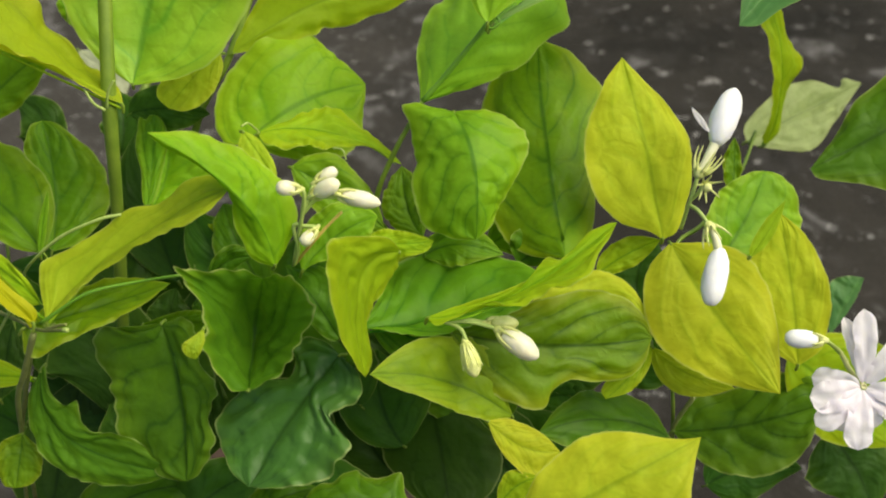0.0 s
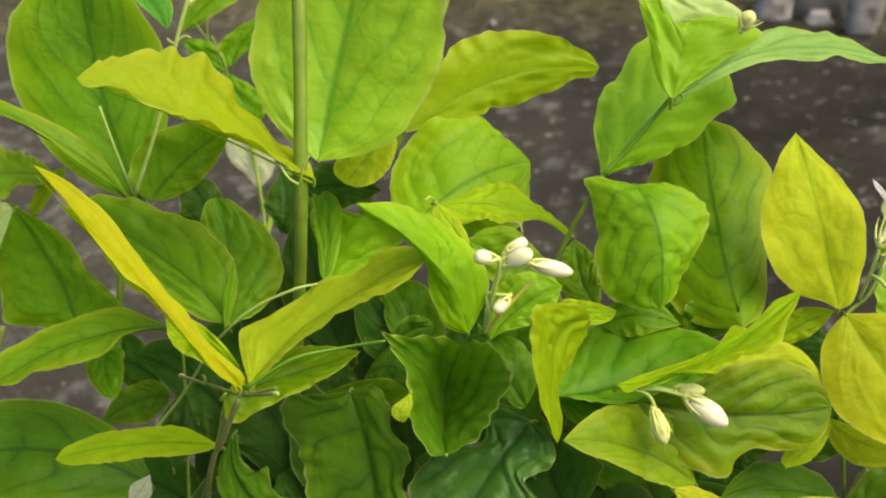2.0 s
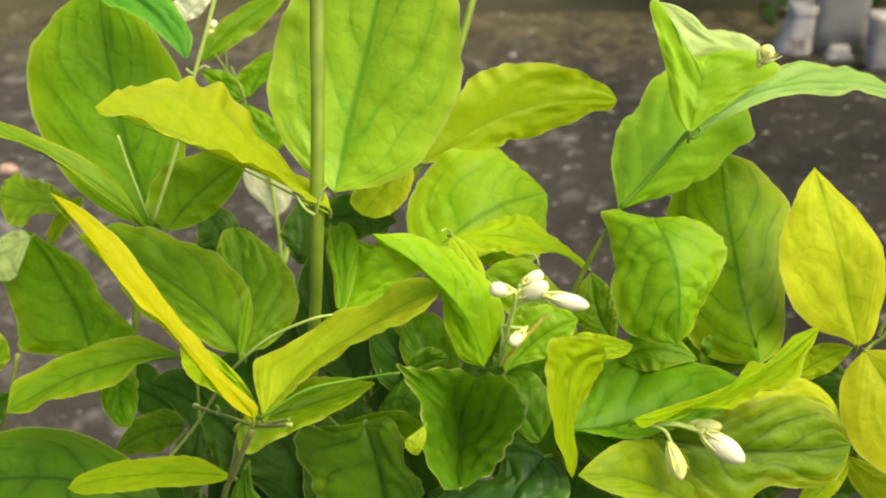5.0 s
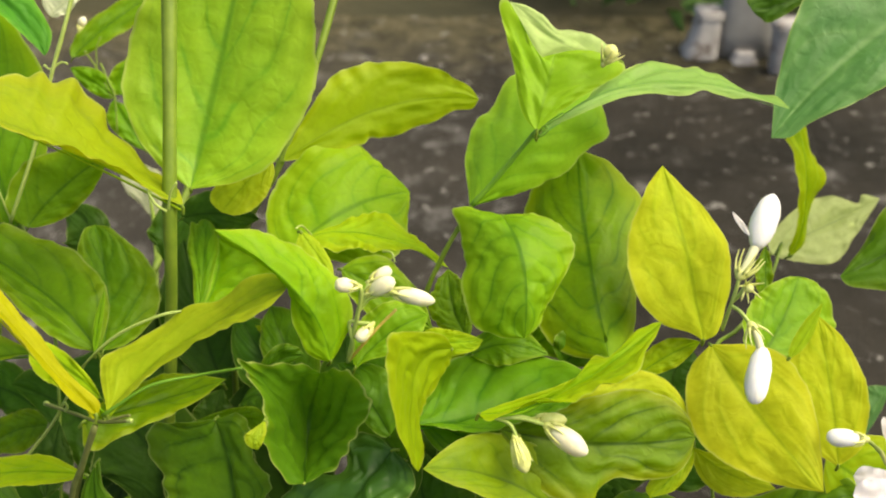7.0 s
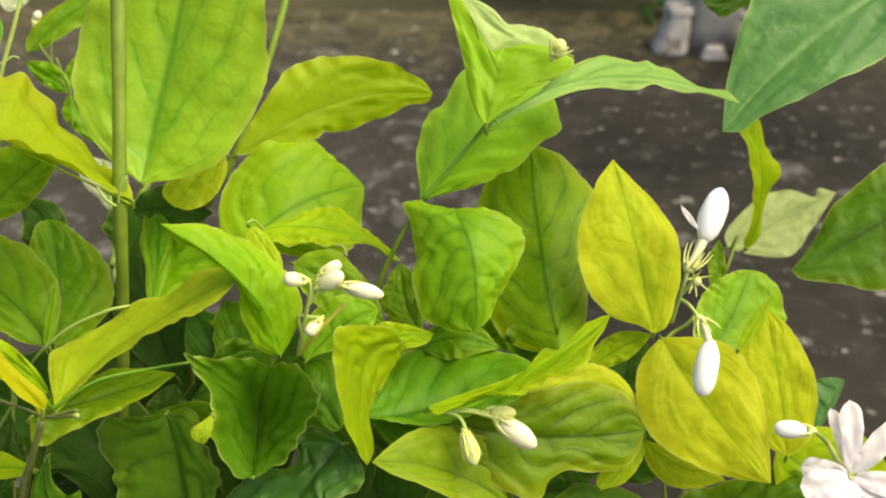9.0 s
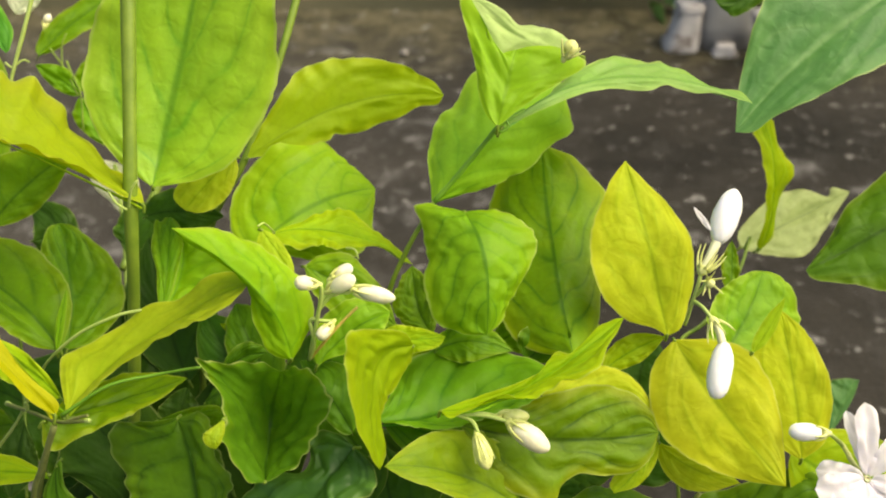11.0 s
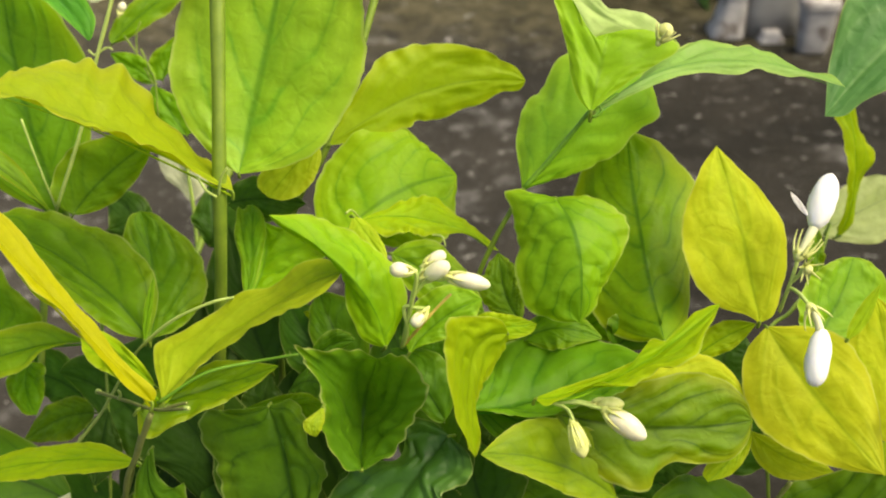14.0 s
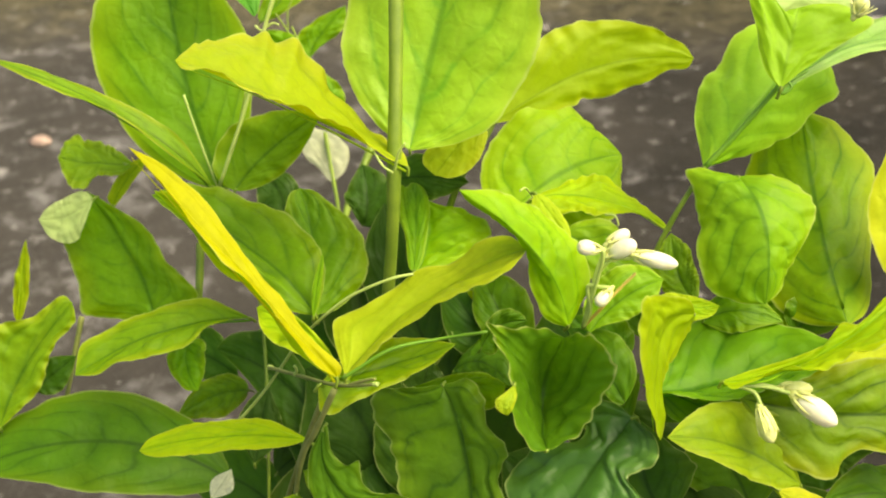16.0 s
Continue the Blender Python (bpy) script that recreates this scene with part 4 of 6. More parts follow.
shaped_leaf("fresh", (-0.1127, 0.4014, 0.4819), (-0.1039, 0.4257, 0.5155), (-0.0878, 0.4459, 0.5784),
            [(-0.1266, 0.4066, 0.4916), (-0.1338, 0.4120, 0.5016), (-0.1385, 0.4184, 0.5140), (-0.1352, 0.4270, 0.5306), (-0.1291, 0.4344, 0.5458), (-0.1144, 0.4426, 0.5647)],
            [(-0.1019, 0.4016, 0.4836), (-0.0921, 0.4024, 0.4861), (-0.0806, 0.4046, 0.4915), (-0.0711, 0.4122, 0.5068), (-0.0652, 0.4172, 0.5171), (-0.0649, 0.4245, 0.5321), (-0.0664, 0.4318, 0.5469), (-0.0743, 0.4414, 0.5672)], q=2.4, dv=1)
shaped_leaf("citron", (-0.1112, 0.3807, 0.4860), (-0.1524, 0.3733, 0.5152), (-0.1819, 0.3554, 0.5382),
            [(-0.1172, 0.3782, 0.4906), (-0.1224, 0.3764, 0.4955), (-0.1307, 0.3741, 0.5057), (-0.1378, 0.3705, 0.5089), (-0.1459, 0.3676, 0.5150), (-0.1517, 0.3650, 0.5178), (-0.1595, 0.3626, 0.5239), (-0.1705, 0.3597, 0.5327), (-0.1793, 0.3556, 0.5349)],
            [(-0.1142, 0.3865, 0.4875), (-0.1221, 0.3954, 0.4899), (-0.1328, 0.4052, 0.4959), (-0.1417, 0.4105, 0.5028), (-0.1449, 0.4134, 0.5100), (-0.1516, 0.4129, 0.5151), (-0.1545, 0.4125, 0.5205), (-0.1594, 0.4085, 0.5216), (-0.1632, 0.4057, 0.5270), (-0.1668, 0.4006, 0.5279), (-0.1744, 0.3882, 0.5327), (-0.1802, 0.3703, 0.5365)], w=.6, e=0.6, q=1.6)
shaped_leaf("smooth2", (-0.0823, 0.4381, 0.4749), (-0.0425, 0.4569, 0.4901), (-0.0027, 0.4645, 0.4912),
            [(-0.0678, 0.4436, 0.4749), (-0.0512, 0.4501, 0.4773), (-0.0473, 0.4523, 0.4790), (-0.0380, 0.4538, 0.4785), (-0.0300, 0.4567, 0.4812), (-0.0207, 0.4591, 0.4833), (-0.0128, 0.4620, 0.4871), (-0.0054, 0.4624, 0.4876)],
            [(-0.0782, 0.4439, 0.4832), (-0.0667, 0.4561, 0.4994), (-0.0628, 0.4595, 0.5036), (-0.0553, 0.4624, 0.5063), (-0.0459, 0.4647, 0.5073), (-0.0334, 0.4666, 0.5067), (-0.0178, 0.4675, 0.5030), (-0.0131, 0.4666, 0.4996), (-0.0068, 0.4664, 0.4967)], e=0.55, q=0.8)
shaped_leaf("bright", (-0.0748, 0.4011, 0.4570), (-0.0529, 0.4218, 0.4635), (-0.0312, 0.4453, 0.4576),
            [(-0.0563, 0.4044, 0.4479), (-0.0382, 0.4131, 0.4439), (-0.0320, 0.4261, 0.4493), (-0.0312, 0.4365, 0.4540)],
            [(-0.0838, 0.4062, 0.4553), (-0.0872, 0.4202, 0.4631), (-0.0824, 0.4335, 0.4712), (-0.0735, 0.4438, 0.4771), (-0.0637, 0.4493, 0.4790), (-0.0535, 0.4518, 0.4772), (-0.0455, 0.4505, 0.4711), (-0.0380, 0.4483, 0.4644)], q=2.1, dv=1)
shaped_leaf("lime", (-0.0680, 0.3955, 0.4652), (-0.0420, 0.4021, 0.4622), (-0.0152, 0.3942, 0.4523),
            [(-0.0624, 0.4008, 0.4655), (-0.0574, 0.4051, 0.4657), (-0.0516, 0.4097, 0.4658), (-0.0423, 0.4127, 0.4645), (-0.0350, 0.4103, 0.4621), (-0.0297, 0.4072, 0.4599), (-0.0240, 0.4028, 0.4571), (-0.0188, 0.3981, 0.4544)],
            [(-0.0644, 0.3904, 0.4631), (-0.0577, 0.3911, 0.4619), (-0.0493, 0.3932, 0.4606), (-0.0397, 0.3948, 0.4588), (-0.0312, 0.3988, 0.4578), (-0.0247, 0.3984, 0.4560), (-0.0193, 0.3949, 0.4536)], w=0.9, q=2.2, e=0.6)
shaped_leaf("bright", (-0.0554, 0.3295, 0.4544), (-0.0657, 0.3327, 0.4792), (-0.0909, 0.3304, 0.5058),
            [(-0.0608, 0.3303, 0.4558), (-0.0646, 0.3318, 0.4589), (-0.0679, 0.3351, 0.4673), (-0.0692, 0.3370, 0.4741), (-0.0721, 0.3381, 0.4823), (-0.0799, 0.3366, 0.4926), (-0.0871, 0.3328, 0.4989)],
            [(-0.0508, 0.3353, 0.4591), (-0.0485, 0.3416, 0.4672), (-0.0518, 0.3456, 0.4753), (-0.0582, 0.3472, 0.4828), (-0.0647, 0.3467, 0.4888), (-0.0736, 0.3437, 0.4955), (-0.0811, 0.3394, 0.5008)], q=1.7, dv=1, e=0.3)
shaped_leaf("leafy", (0.0037, 0.3786, 0.4846), (0.0103, 0.3559, 0.4777), (0.0112, 0.3453, 0.4537),
            [(-0.0047, 0.3800, 0.4854), (-0.0142, 0.3808, 0.4859), (-0.0118, 0.3765, 0.4802), (-0.0100, 0.3697, 0.4722), (-0.0102, 0.3609, 0.4628), (-0.0076, 0.3528, 0.4553), (0.0012, 0.3481, 0.4528)],
            [(0.0129, 0.3787, 0.4850), (0.0223, 0.3768, 0.4832), (0.0286, 0.3731, 0.4793), (0.0293, 0.3684, 0.4742), (0.0255, 0.3628, 0.4686), (0.0216, 0.3570, 0.4631), (0.0166, 0.3495, 0.4566)], w=.4, q=1.4, dv=1)
shaped_leaf("olime", (0.0439, 0.3573, 0.4364), (0.0387, 0.3970, 0.4559), (0.0363, 0.4391, 0.4818),
            [(0.0302, 0.3682, 0.4302), (0.0199, 0.3826, 0.4325), (0.0164, 0.4040, 0.4438), (0.0140, 0.4195, 0.4557), (0.0171, 0.4282, 0.4645), (0.0265, 0.4373, 0.4768)],
            [(0.0536, 0.3690, 0.4373), (0.0571, 0.3898, 0.4456), (0.0608, 0.4066, 0.4548), (0.0628, 0.4218, 0.4657), (0.0568, 0.4290, 0.4715), (0.0493, 0.4348, 0.4770)], dv=1, e=.12, q=1.5)
shaped_leaf("vivid", (-0.0079, 0.3819, 0.4856), (0.0150, 0.4055, 0.5024), (0.0416, 0.4501, 0.5095),
            [(-0.0092, 0.3973, 0.4916), (-0.0083, 0.4105, 0.4979), (-0.0038, 0.4203, 0.5027), (0.0014, 0.4269, 0.5056), (0.0095, 0.4387, 0.5124), (0.0231, 0.4469, 0.5150)],
            [(0.0098, 0.3983, 0.4826), (0.0234, 0.4095, 0.4825), (0.0312, 0.4157, 0.4835), (0.0396, 0.4254, 0.4885), (0.0473, 0.4311, 0.4912), (0.0468, 0.4405, 0.4996)], q=.9)
shaped_leaf("smooth", (0.0148, 0.3804, 0.5171), (0.0181, 0.3906, 0.5278), (0.0216, 0.4002, 0.5379),
            [(0.0106, 0.3841, 0.5208), (0.0083, 0.3893, 0.5261), (0.0075, 0.3955, 0.5325), (0.0048, 0.4041, 0.5413), (0.0018, 0.4130, 0.5506), (0.0036, 0.4148, 0.5525), (0.0068, 0.4129, 0.5507), (0.0108, 0.4054, 0.5430), (0.0138, 0.3984, 0.5358), (0.0180, 0.3997, 0.5372)],
            [(0.0243, 0.3859, 0.5231), (0.0354, 0.3909, 0.5287), (0.0444, 0.3945, 0.5328), (0.0461, 0.3967, 0.5351), (0.0406, 0.3993, 0.5376), (0.0336, 0.4010, 0.5392), (0.0266, 0.4009, 0.5388)], w=.2, q=.5, e=.15)
shaped_leaf("bright2", (0.0166, 0.3876, 0.5134), (0.0618, 0.4192, 0.5195), (0.1140, 0.4201, 0.5081),
            [(0.0326, 0.3996, 0.5153), (0.0472, 0.4085, 0.5170), (0.0576, 0.4130, 0.5171), (0.0727, 0.4168, 0.5149), (0.0801, 0.4195, 0.5158), (0.0909, 0.4199, 0.5125), (0.0998, 0.4211, 0.5120), (0.1102, 0.4205, 0.5091)],
            [(0.0289, 0.4043, 0.5135), (0.0397, 0.4179, 0.5159), (0.0507, 0.4288, 0.5192), (0.0631, 0.4353, 0.5203), (0.0709, 0.4363, 0.5183), (0.0799, 0.4374, 0.5179), (0.0918, 0.4339, 0.5131), (0.1016, 0.4294, 0.5104), (0.1096, 0.4258, 0.5107)], w=.4, q=1.9, e=0.5)
shaped_leaf("teal", (0.2036, 0.4838, 0.5439), (0.1510, 0.4570, 0.5204), (0.1118, 0.4307, 0.4908),
            [(0.1813, 0.4881, 0.5564), (0.1428, 0.4815, 0.5533), (0.1259, 0.4662, 0.5348), (0.1185, 0.4544, 0.5201), (0.1135, 0.4405, 0.5029)],
            [(0.1964, 0.4591, 0.5263), (0.1776, 0.4467, 0.5181), (0.1607, 0.4387, 0.5112), (0.1385, 0.4327, 0.5031), (0.1255, 0.4308, 0.4973), (0.1187, 0.4293, 0.4918)], q=2.0)
shaped_leaf("lime", (0.1486, 0.4928, 0.3983), (0.1530, 0.4996, 0.4290), (0.1440, 0.5079, 0.4614),
            [(0.1462, 0.4922, 0.4031), (0.1478, 0.4914, 0.4131), (0.1471, 0.4924, 0.4269), (0.1459, 0.4952, 0.4393), (0.1439, 0.4992, 0.4489), (0.1396, 0.5037, 0.4562)],
            [(0.1548, 0.4969, 0.4034), (0.1563, 0.5025, 0.4130), (0.1585, 0.5068, 0.4230), (0.1618, 0.5081, 0.4284), (0.1631, 0.5093, 0.4341), (0.1586, 0.5099, 0.4398), (0.1526, 0.5102, 0.4497), (0.1497, 0.5099, 0.4579)], w=.3)
shaped_leaf("pale", (0.1501, 0.5302, 0.3772), (0.1836, 0.5504, 0.3831), (0.2131, 0.5638, 0.3912),
            [(0.1576, 0.5293, 0.3747), (0.1731, 0.5299, 0.3714), (0.1856, 0.5330, 0.3713), (0.1958, 0.5432, 0.3789)],
            [(0.1500, 0.5378, 0.3814), (0.1601, 0.5487, 0.3873), (0.1755, 0.5590, 0.3932), (0.1908, 0.5623, 0.3925), (0.2012, 0.5618, 0.3891), (0.2037, 0.5647, 0.3930)], q=1.9)
shaped_leaf("green2", (0.2193, 0.4467, 0.4637), (0.1814, 0.4357, 0.4438), (0.1487, 0.4274, 0.4287),
            [(0.2044, 0.4195, 0.4331), (0.1853, 0.4156, 0.4258), (0.1700, 0.4186, 0.4266), (0.1568, 0.4221, 0.4262), (0.1508, 0.4246, 0.4265)],
            [(0.2069, 0.4568, 0.4705), (0.1907, 0.4568, 0.4647), (0.1745, 0.4500, 0.4522), (0.1670, 0.4462, 0.4473), (0.1591, 0.4374, 0.4374)], q=1.1)
shaped_leaf("yellow", (0.0788, 0.3629, 0.4406), (0.0723, 0.3776, 0.4683), (0.0636, 0.3987, 0.4947),
            [(0.0735, 0.3637, 0.4438), (0.0629, 0.3640, 0.4476), (0.0539, 0.3679, 0.4556), (0.0505, 0.3743, 0.4657), (0.0501, 0.3798, 0.4733), (0.0531, 0.3857, 0.4809), (0.0572, 0.3924, 0.4885)],
            [(0.0842, 0.3651, 0.4440), (0.0879, 0.3719, 0.4541), (0.0892, 0.3769, 0.4616), (0.0883, 0.3820, 0.4691), (0.0848, 0.3865, 0.4758), (0.0793, 0.3901, 0.4813), (0.0717, 0.3941, 0.4875)], e=.06, q=.7)
shaped_leaf("yellow", (0.0819, 0.3647, 0.4380), (0.0964, 0.3413, 0.4244), (0.1150, 0.3137, 0.4118),
            [(0.0743, 0.3584, 0.4325), (0.0715, 0.3499, 0.4251), (0.0735, 0.3404, 0.4173), (0.0827, 0.3307, 0.4113), (0.0982, 0.3213, 0.4092)],
            [(0.0952, 0.3617, 0.4402), (0.1067, 0.3566, 0.4395), (0.1132, 0.3485, 0.4346), (0.1160, 0.3376, 0.4272), (0.1160, 0.3242, 0.4184)], w=.4, e=.06, q=.7)
shaped_leaf("yellow", (0.1265, 0.3339, 0.4059), (0.1246, 0.3478, 0.4263), (0.1195, 0.3648, 0.4511),
            [(0.1145, 0.3388, 0.4125), (0.1095, 0.3470, 0.4243), (0.1085, 0.3551, 0.4363), (0.1138, 0.3614, 0.4458)],
            [(0.1352, 0.3378, 0.4120), (0.1379, 0.3459, 0.4240), (0.1351, 0.3534, 0.4350), (0.1290, 0.3599, 0.4444), (0.1228, 0.3634, 0.4492)], e=.06, q=.35)
shaped_leaf("leafy", (0.1004, 0.3703, 0.4214), (0.1134, 0.3854, 0.4326), (0.1221, 0.4004, 0.4453),
            [(0.0974, 0.3809, 0.4335), (0.1021, 0.3896, 0.4409), (0.1075, 0.3943, 0.4439), (0.1168, 0.3991, 0.4458)],
            [(0.1220, 0.3753, 0.4189), (0.1355, 0.3859, 0.4254), (0.1355, 0.3933, 0.4332), (0.1323, 0.3986, 0.4399), (0.1275, 0.4007, 0.4438)], q=1.0, e=.5)
shaped_leaf("yellow", (0.0766, 0.3474, 0.4034), (0.0888, 0.3402, 0.3971), (0.1059, 0.3353, 0.3939),
            [(0.0763, 0.3434, 0.3990), (0.0799, 0.3386, 0.3939), (0.0867, 0.3353, 0.3908), (0.0956, 0.3343, 0.3909)],
            [(0.0862, 0.3458, 0.4004), (0.0983, 0.3423, 0.3980)], e=.06, q=.7)
shaped_leaf("mid", (0.0877, 0.3431, 0.3644), (0.1151, 0.3398, 0.3716), (0.1419, 0.3396, 0.3830),
            [(0.0939, 0.3330, 0.3620), (0.1043, 0.3248, 0.3606), (0.1141, 0.3219, 0.3617), (0.1252, 0.3225, 0.3655), (0.1345, 0.3275, 0.3722)],
            [(0.0949, 0.3514, 0.3727), (0.1116, 0.3532, 0.3764), (0.1270, 0.3542, 0.3843), (0.1373, 0.3505, 0.3868), (0.1409, 0.3444, 0.3847)], dv=1, q=1.7, e=.12)
shaped_leaf("yellow", (0.0212, 0.2593, 0.4027), (0.0477, 0.2636, 0.4185), (0.0798, 0.2765, 0.4288),
            [(0.0453, 0.2456, 0.4035), (0.0688, 0.2450, 0.4069), (0.0741, 0.2584, 0.4192), (0.0771, 0.2688, 0.4254)],
            [(0.0274, 0.2690, 0.4151), (0.0355, 0.2747, 0.4229), (0.0441, 0.2782, 0.4278), (0.0563, 0.2786, 0.4292), (0.0707, 0.2766, 0.4279)], e=.06, q=.7)
shaped_leaf("yellow", (0.0150, 0.3083, 0.4046), (0.0273, 0.3044, 0.3961), (0.0406, 0.3060, 0.3916),
            [(0.0185, 0.3024, 0.3981), (0.0246, 0.2984, 0.3919), (0.0321, 0.2963, 0.3863), (0.0361, 0.3006, 0.3890)],
            [(0.0234, 0.3104, 0.4031), (0.0343, 0.3091, 0.3973)], w=.3, e=.06, q=.7)
shaped_leaf("lime", (0.0185, 0.2902, 0.3806), (0.0252, 0.2948, 0.3868), (0.0339, 0.2966, 0.3891),
            [(0.0262, 0.2902, 0.3806)],
            [(0.0189, 0.2948, 0.3868), (0.0233, 0.2981, 0.3911)])
shaped_leaf("olive2", (0.0242, 0.3133, 0.4013), (0.0011, 0.3126, 0.4187), (-0.0239, 0.3036, 0.4300),
            [(0.0166, 0.3086, 0.4038), (0.0088, 0.3061, 0.4089), (-0.0026, 0.3041, 0.4171), (-0.0156, 0.3028, 0.4245)],
            [(0.0187, 0.3226, 0.4160), (0.0108, 0.3262, 0.4257), (0.0012, 0.3241, 0.4286), (-0.0084, 0.3203, 0.4309), (-0.0176, 0.3121, 0.4306)])
shaped_leaf("grass", (-0.0276, 0.3258, 0.4311), (0.0012, 0.3358, 0.4278), (0.0393, 0.3415, 0.4387),
            [(-0.0160, 0.3225, 0.4310), (-0.0046, 0.3215, 0.4313), (0.0126, 0.3247, 0.4333), (0.0262, 0.3310, 0.4355)],
            [(-0.0251, 0.3338, 0.4307), (-0.0207, 0.3465, 0.4317), (-0.0160, 0.3573, 0.4347), (-0.0008, 0.3638, 0.4351), (0.0094, 0.3643, 0.4362), (0.0215, 0.3591, 0.4359), (0.0339, 0.3484, 0.4373)], dv=1, q=1.7)
shaped_leaf("smooth2", (-0.0140, 0.3319, 0.4585), (-0.0268, 0.3164, 0.4582), (-0.0255, 0.3061, 0.4264),
            [(-0.0155, 0.3321, 0.4506), (-0.0210, 0.3252, 0.4464), (-0.0243, 0.3186, 0.4434), (-0.0242, 0.3161, 0.4345), (-0.0239, 0.3131, 0.4271)],
            [(-0.0171, 0.3271, 0.4674), (-0.0247, 0.3190, 0.4747), (-0.0318, 0.3106, 0.4805), (-0.0359, 0.3048, 0.4831), (-0.0356, 0.3024, 0.4737), (-0.0341, 0.3001, 0.4623), (-0.0320, 0.2982, 0.4501), (-0.0283, 0.3013, 0.4358)], w=.3, q=1.0, e=.2)
shaped_leaf("lime", (-0.0054, 0.3204, 0.4401), (0.0226, 0.3240, 0.4469), (0.0583, 0.3429, 0.4630),
            [(-0.0019, 0.3160, 0.4410), (0.0067, 0.3178, 0.4436), (0.0160, 0.3205, 0.4466), (0.0237, 0.3159, 0.4490), (0.0332, 0.3190, 0.4524), (0.0430, 0.3179, 0.4559), (0.0477, 0.3208, 0.4577), (0.0512, 0.3298, 0.4594), (0.0567, 0.3394, 0.4621)],
            [(0.0030, 0.3224, 0.4427), (0.0140, 0.3238, 0.4461), (0.0262, 0.3264, 0.4502), (0.0311, 0.3301, 0.4521), (0.0346, 0.3355, 0.4537), (0.0383, 0.3325, 0.4548), (0.0416, 0.3347, 0.4561), (0.0486, 0.3417, 0.4592), (0.0543, 0.3434, 0.4614)], w=.4, q=.8, e=.5)
shaped_leaf("olive", (0.0021, 0.3256, 0.4293), (0.0392, 0.3296, 0.4196), (0.0735, 0.3356, 0.4180),
            [(0.0073, 0.3197, 0.4199), (0.0120, 0.3165, 0.4140), (0.0221, 0.3145, 0.4074), (0.0304, 0.3139, 0.4037), (0.0356, 0.3158, 0.4043), (0.0376, 0.3191, 0.4076), (0.0440, 0.3226, 0.4099), (0.0530, 0.3234, 0.4083), (0.0645, 0.3257, 0.4083), (0.0706, 0.3299, 0.4120)],
            [(0.0128, 0.3314, 0.4314), (0.0234, 0.3354, 0.4318), (0.0375, 0.3404, 0.4326), (0.0506, 0.3442, 0.4331), (0.0628, 0.3441, 0.4300), (0.0708, 0.3400, 0.4237)], dv=1, w=.4, e=.2, q=2.0)
shaped_leaf("cup", (-0.0623, 0.2956, 0.4303), (-0.0633, 0.3228, 0.4311), (-0.0573, 0.3154, 0.4604),
            [(-0.0681, 0.2933, 0.4325), (-0.0732, 0.2938, 0.4410), (-0.0761, 0.2951, 0.4486), (-0.0753, 0.2985, 0.4522), (-0.0762, 0.3011, 0.4580), (-0.0786, 0.3030, 0.4666), (-0.0822, 0.3023, 0.4756), (-0.0768, 0.3078, 0.4699), (-0.0684, 0.3140, 0.4662), (-0.0618, 0.3156, 0.4629), (-0.0588, 0.3155, 0.4612)],
            [(-0.0549, 0.2991, 0.4320), (-0.0494, 0.3021, 0.4370), (-0.0447, 0.3055, 0.4445), (-0.0414, 0.3071, 0.4495), (-0.0406, 0.3094, 0.4546), (-0.0438, 0.3131, 0.4590), (-0.0484, 0.3157, 0.4615), (-0.0529, 0.3164, 0.4618), (-0.0551, 0.3161, 0.4612)], w=.3, e=.5, q=1.4)
shaped_leaf("mid", (-0.0982, 0.3354, 0.4250), (-0.0894, 0.3122, 0.4126), (-0.0866, 0.2929, 0.3911),
            [(-0.1103, 0.3384, 0.4204), (-0.1223, 0.3414, 0.4167), (-0.1224, 0.3324, 0.4105), (-0.1153, 0.3232, 0.4066), (-0.1128, 0.3141, 0.3994), (-0.1098, 0.3090, 0.3955), (-0.1036, 0.3024, 0.3913), (-0.0951, 0.2964, 0.3892)],
            [(-0.0884, 0.3330, 0.4295), (-0.0835, 0.3246, 0.4271), (-0.0816, 0.3162, 0.4220), (-0.0745, 0.3073, 0.4198), (-0.0773, 0.3025, 0.4124), (-0.0763, 0.2966, 0.4062), (-0.0819, 0.2927, 0.3952)], dv=1, q=2.0, e=.7)
shaped_leaf("gloss", (-0.0341, 0.3133, 0.4300), (-0.0478, 0.2999, 0.4186), (-0.0629, 0.2796, 0.4030),
            [(-0.0389, 0.3181, 0.4310), (-0.0455, 0.3212, 0.4306), (-0.0507, 0.3200, 0.4283), (-0.0493, 0.3131, 0.4251), (-0.0524, 0.3098, 0.4223), (-0.0594, 0.3111, 0.4208), (-0.0637, 0.3106, 0.4192), (-0.0681, 0.3098, 0.4174), (-0.0714, 0.3075, 0.4152), (-0.0749, 0.3042, 0.4124), (-0.0752, 0.2996, 0.4098), (-0.0724, 0.2917, 0.4065), (-0.0680, 0.2842, 0.4038)],
            [(-0.0272, 0.3054, 0.4281), (-0.0265, 0.3008, 0.4259), (-0.0277, 0.2980, 0.4241), (-0.0329, 0.2967, 0.4217), (-0.0364, 0.2949, 0.4196), (-0.0336, 0.2905, 0.4182), (-0.0301, 0.2852, 0.4166), (-0.0332, 0.2813, 0.4135), (-0.0367, 0.2779, 0.4106), (-0.0440, 0.2765, 0.4074), (-0.0552, 0.2774, 0.4043)], w=.6, e=.6, q=2.2)
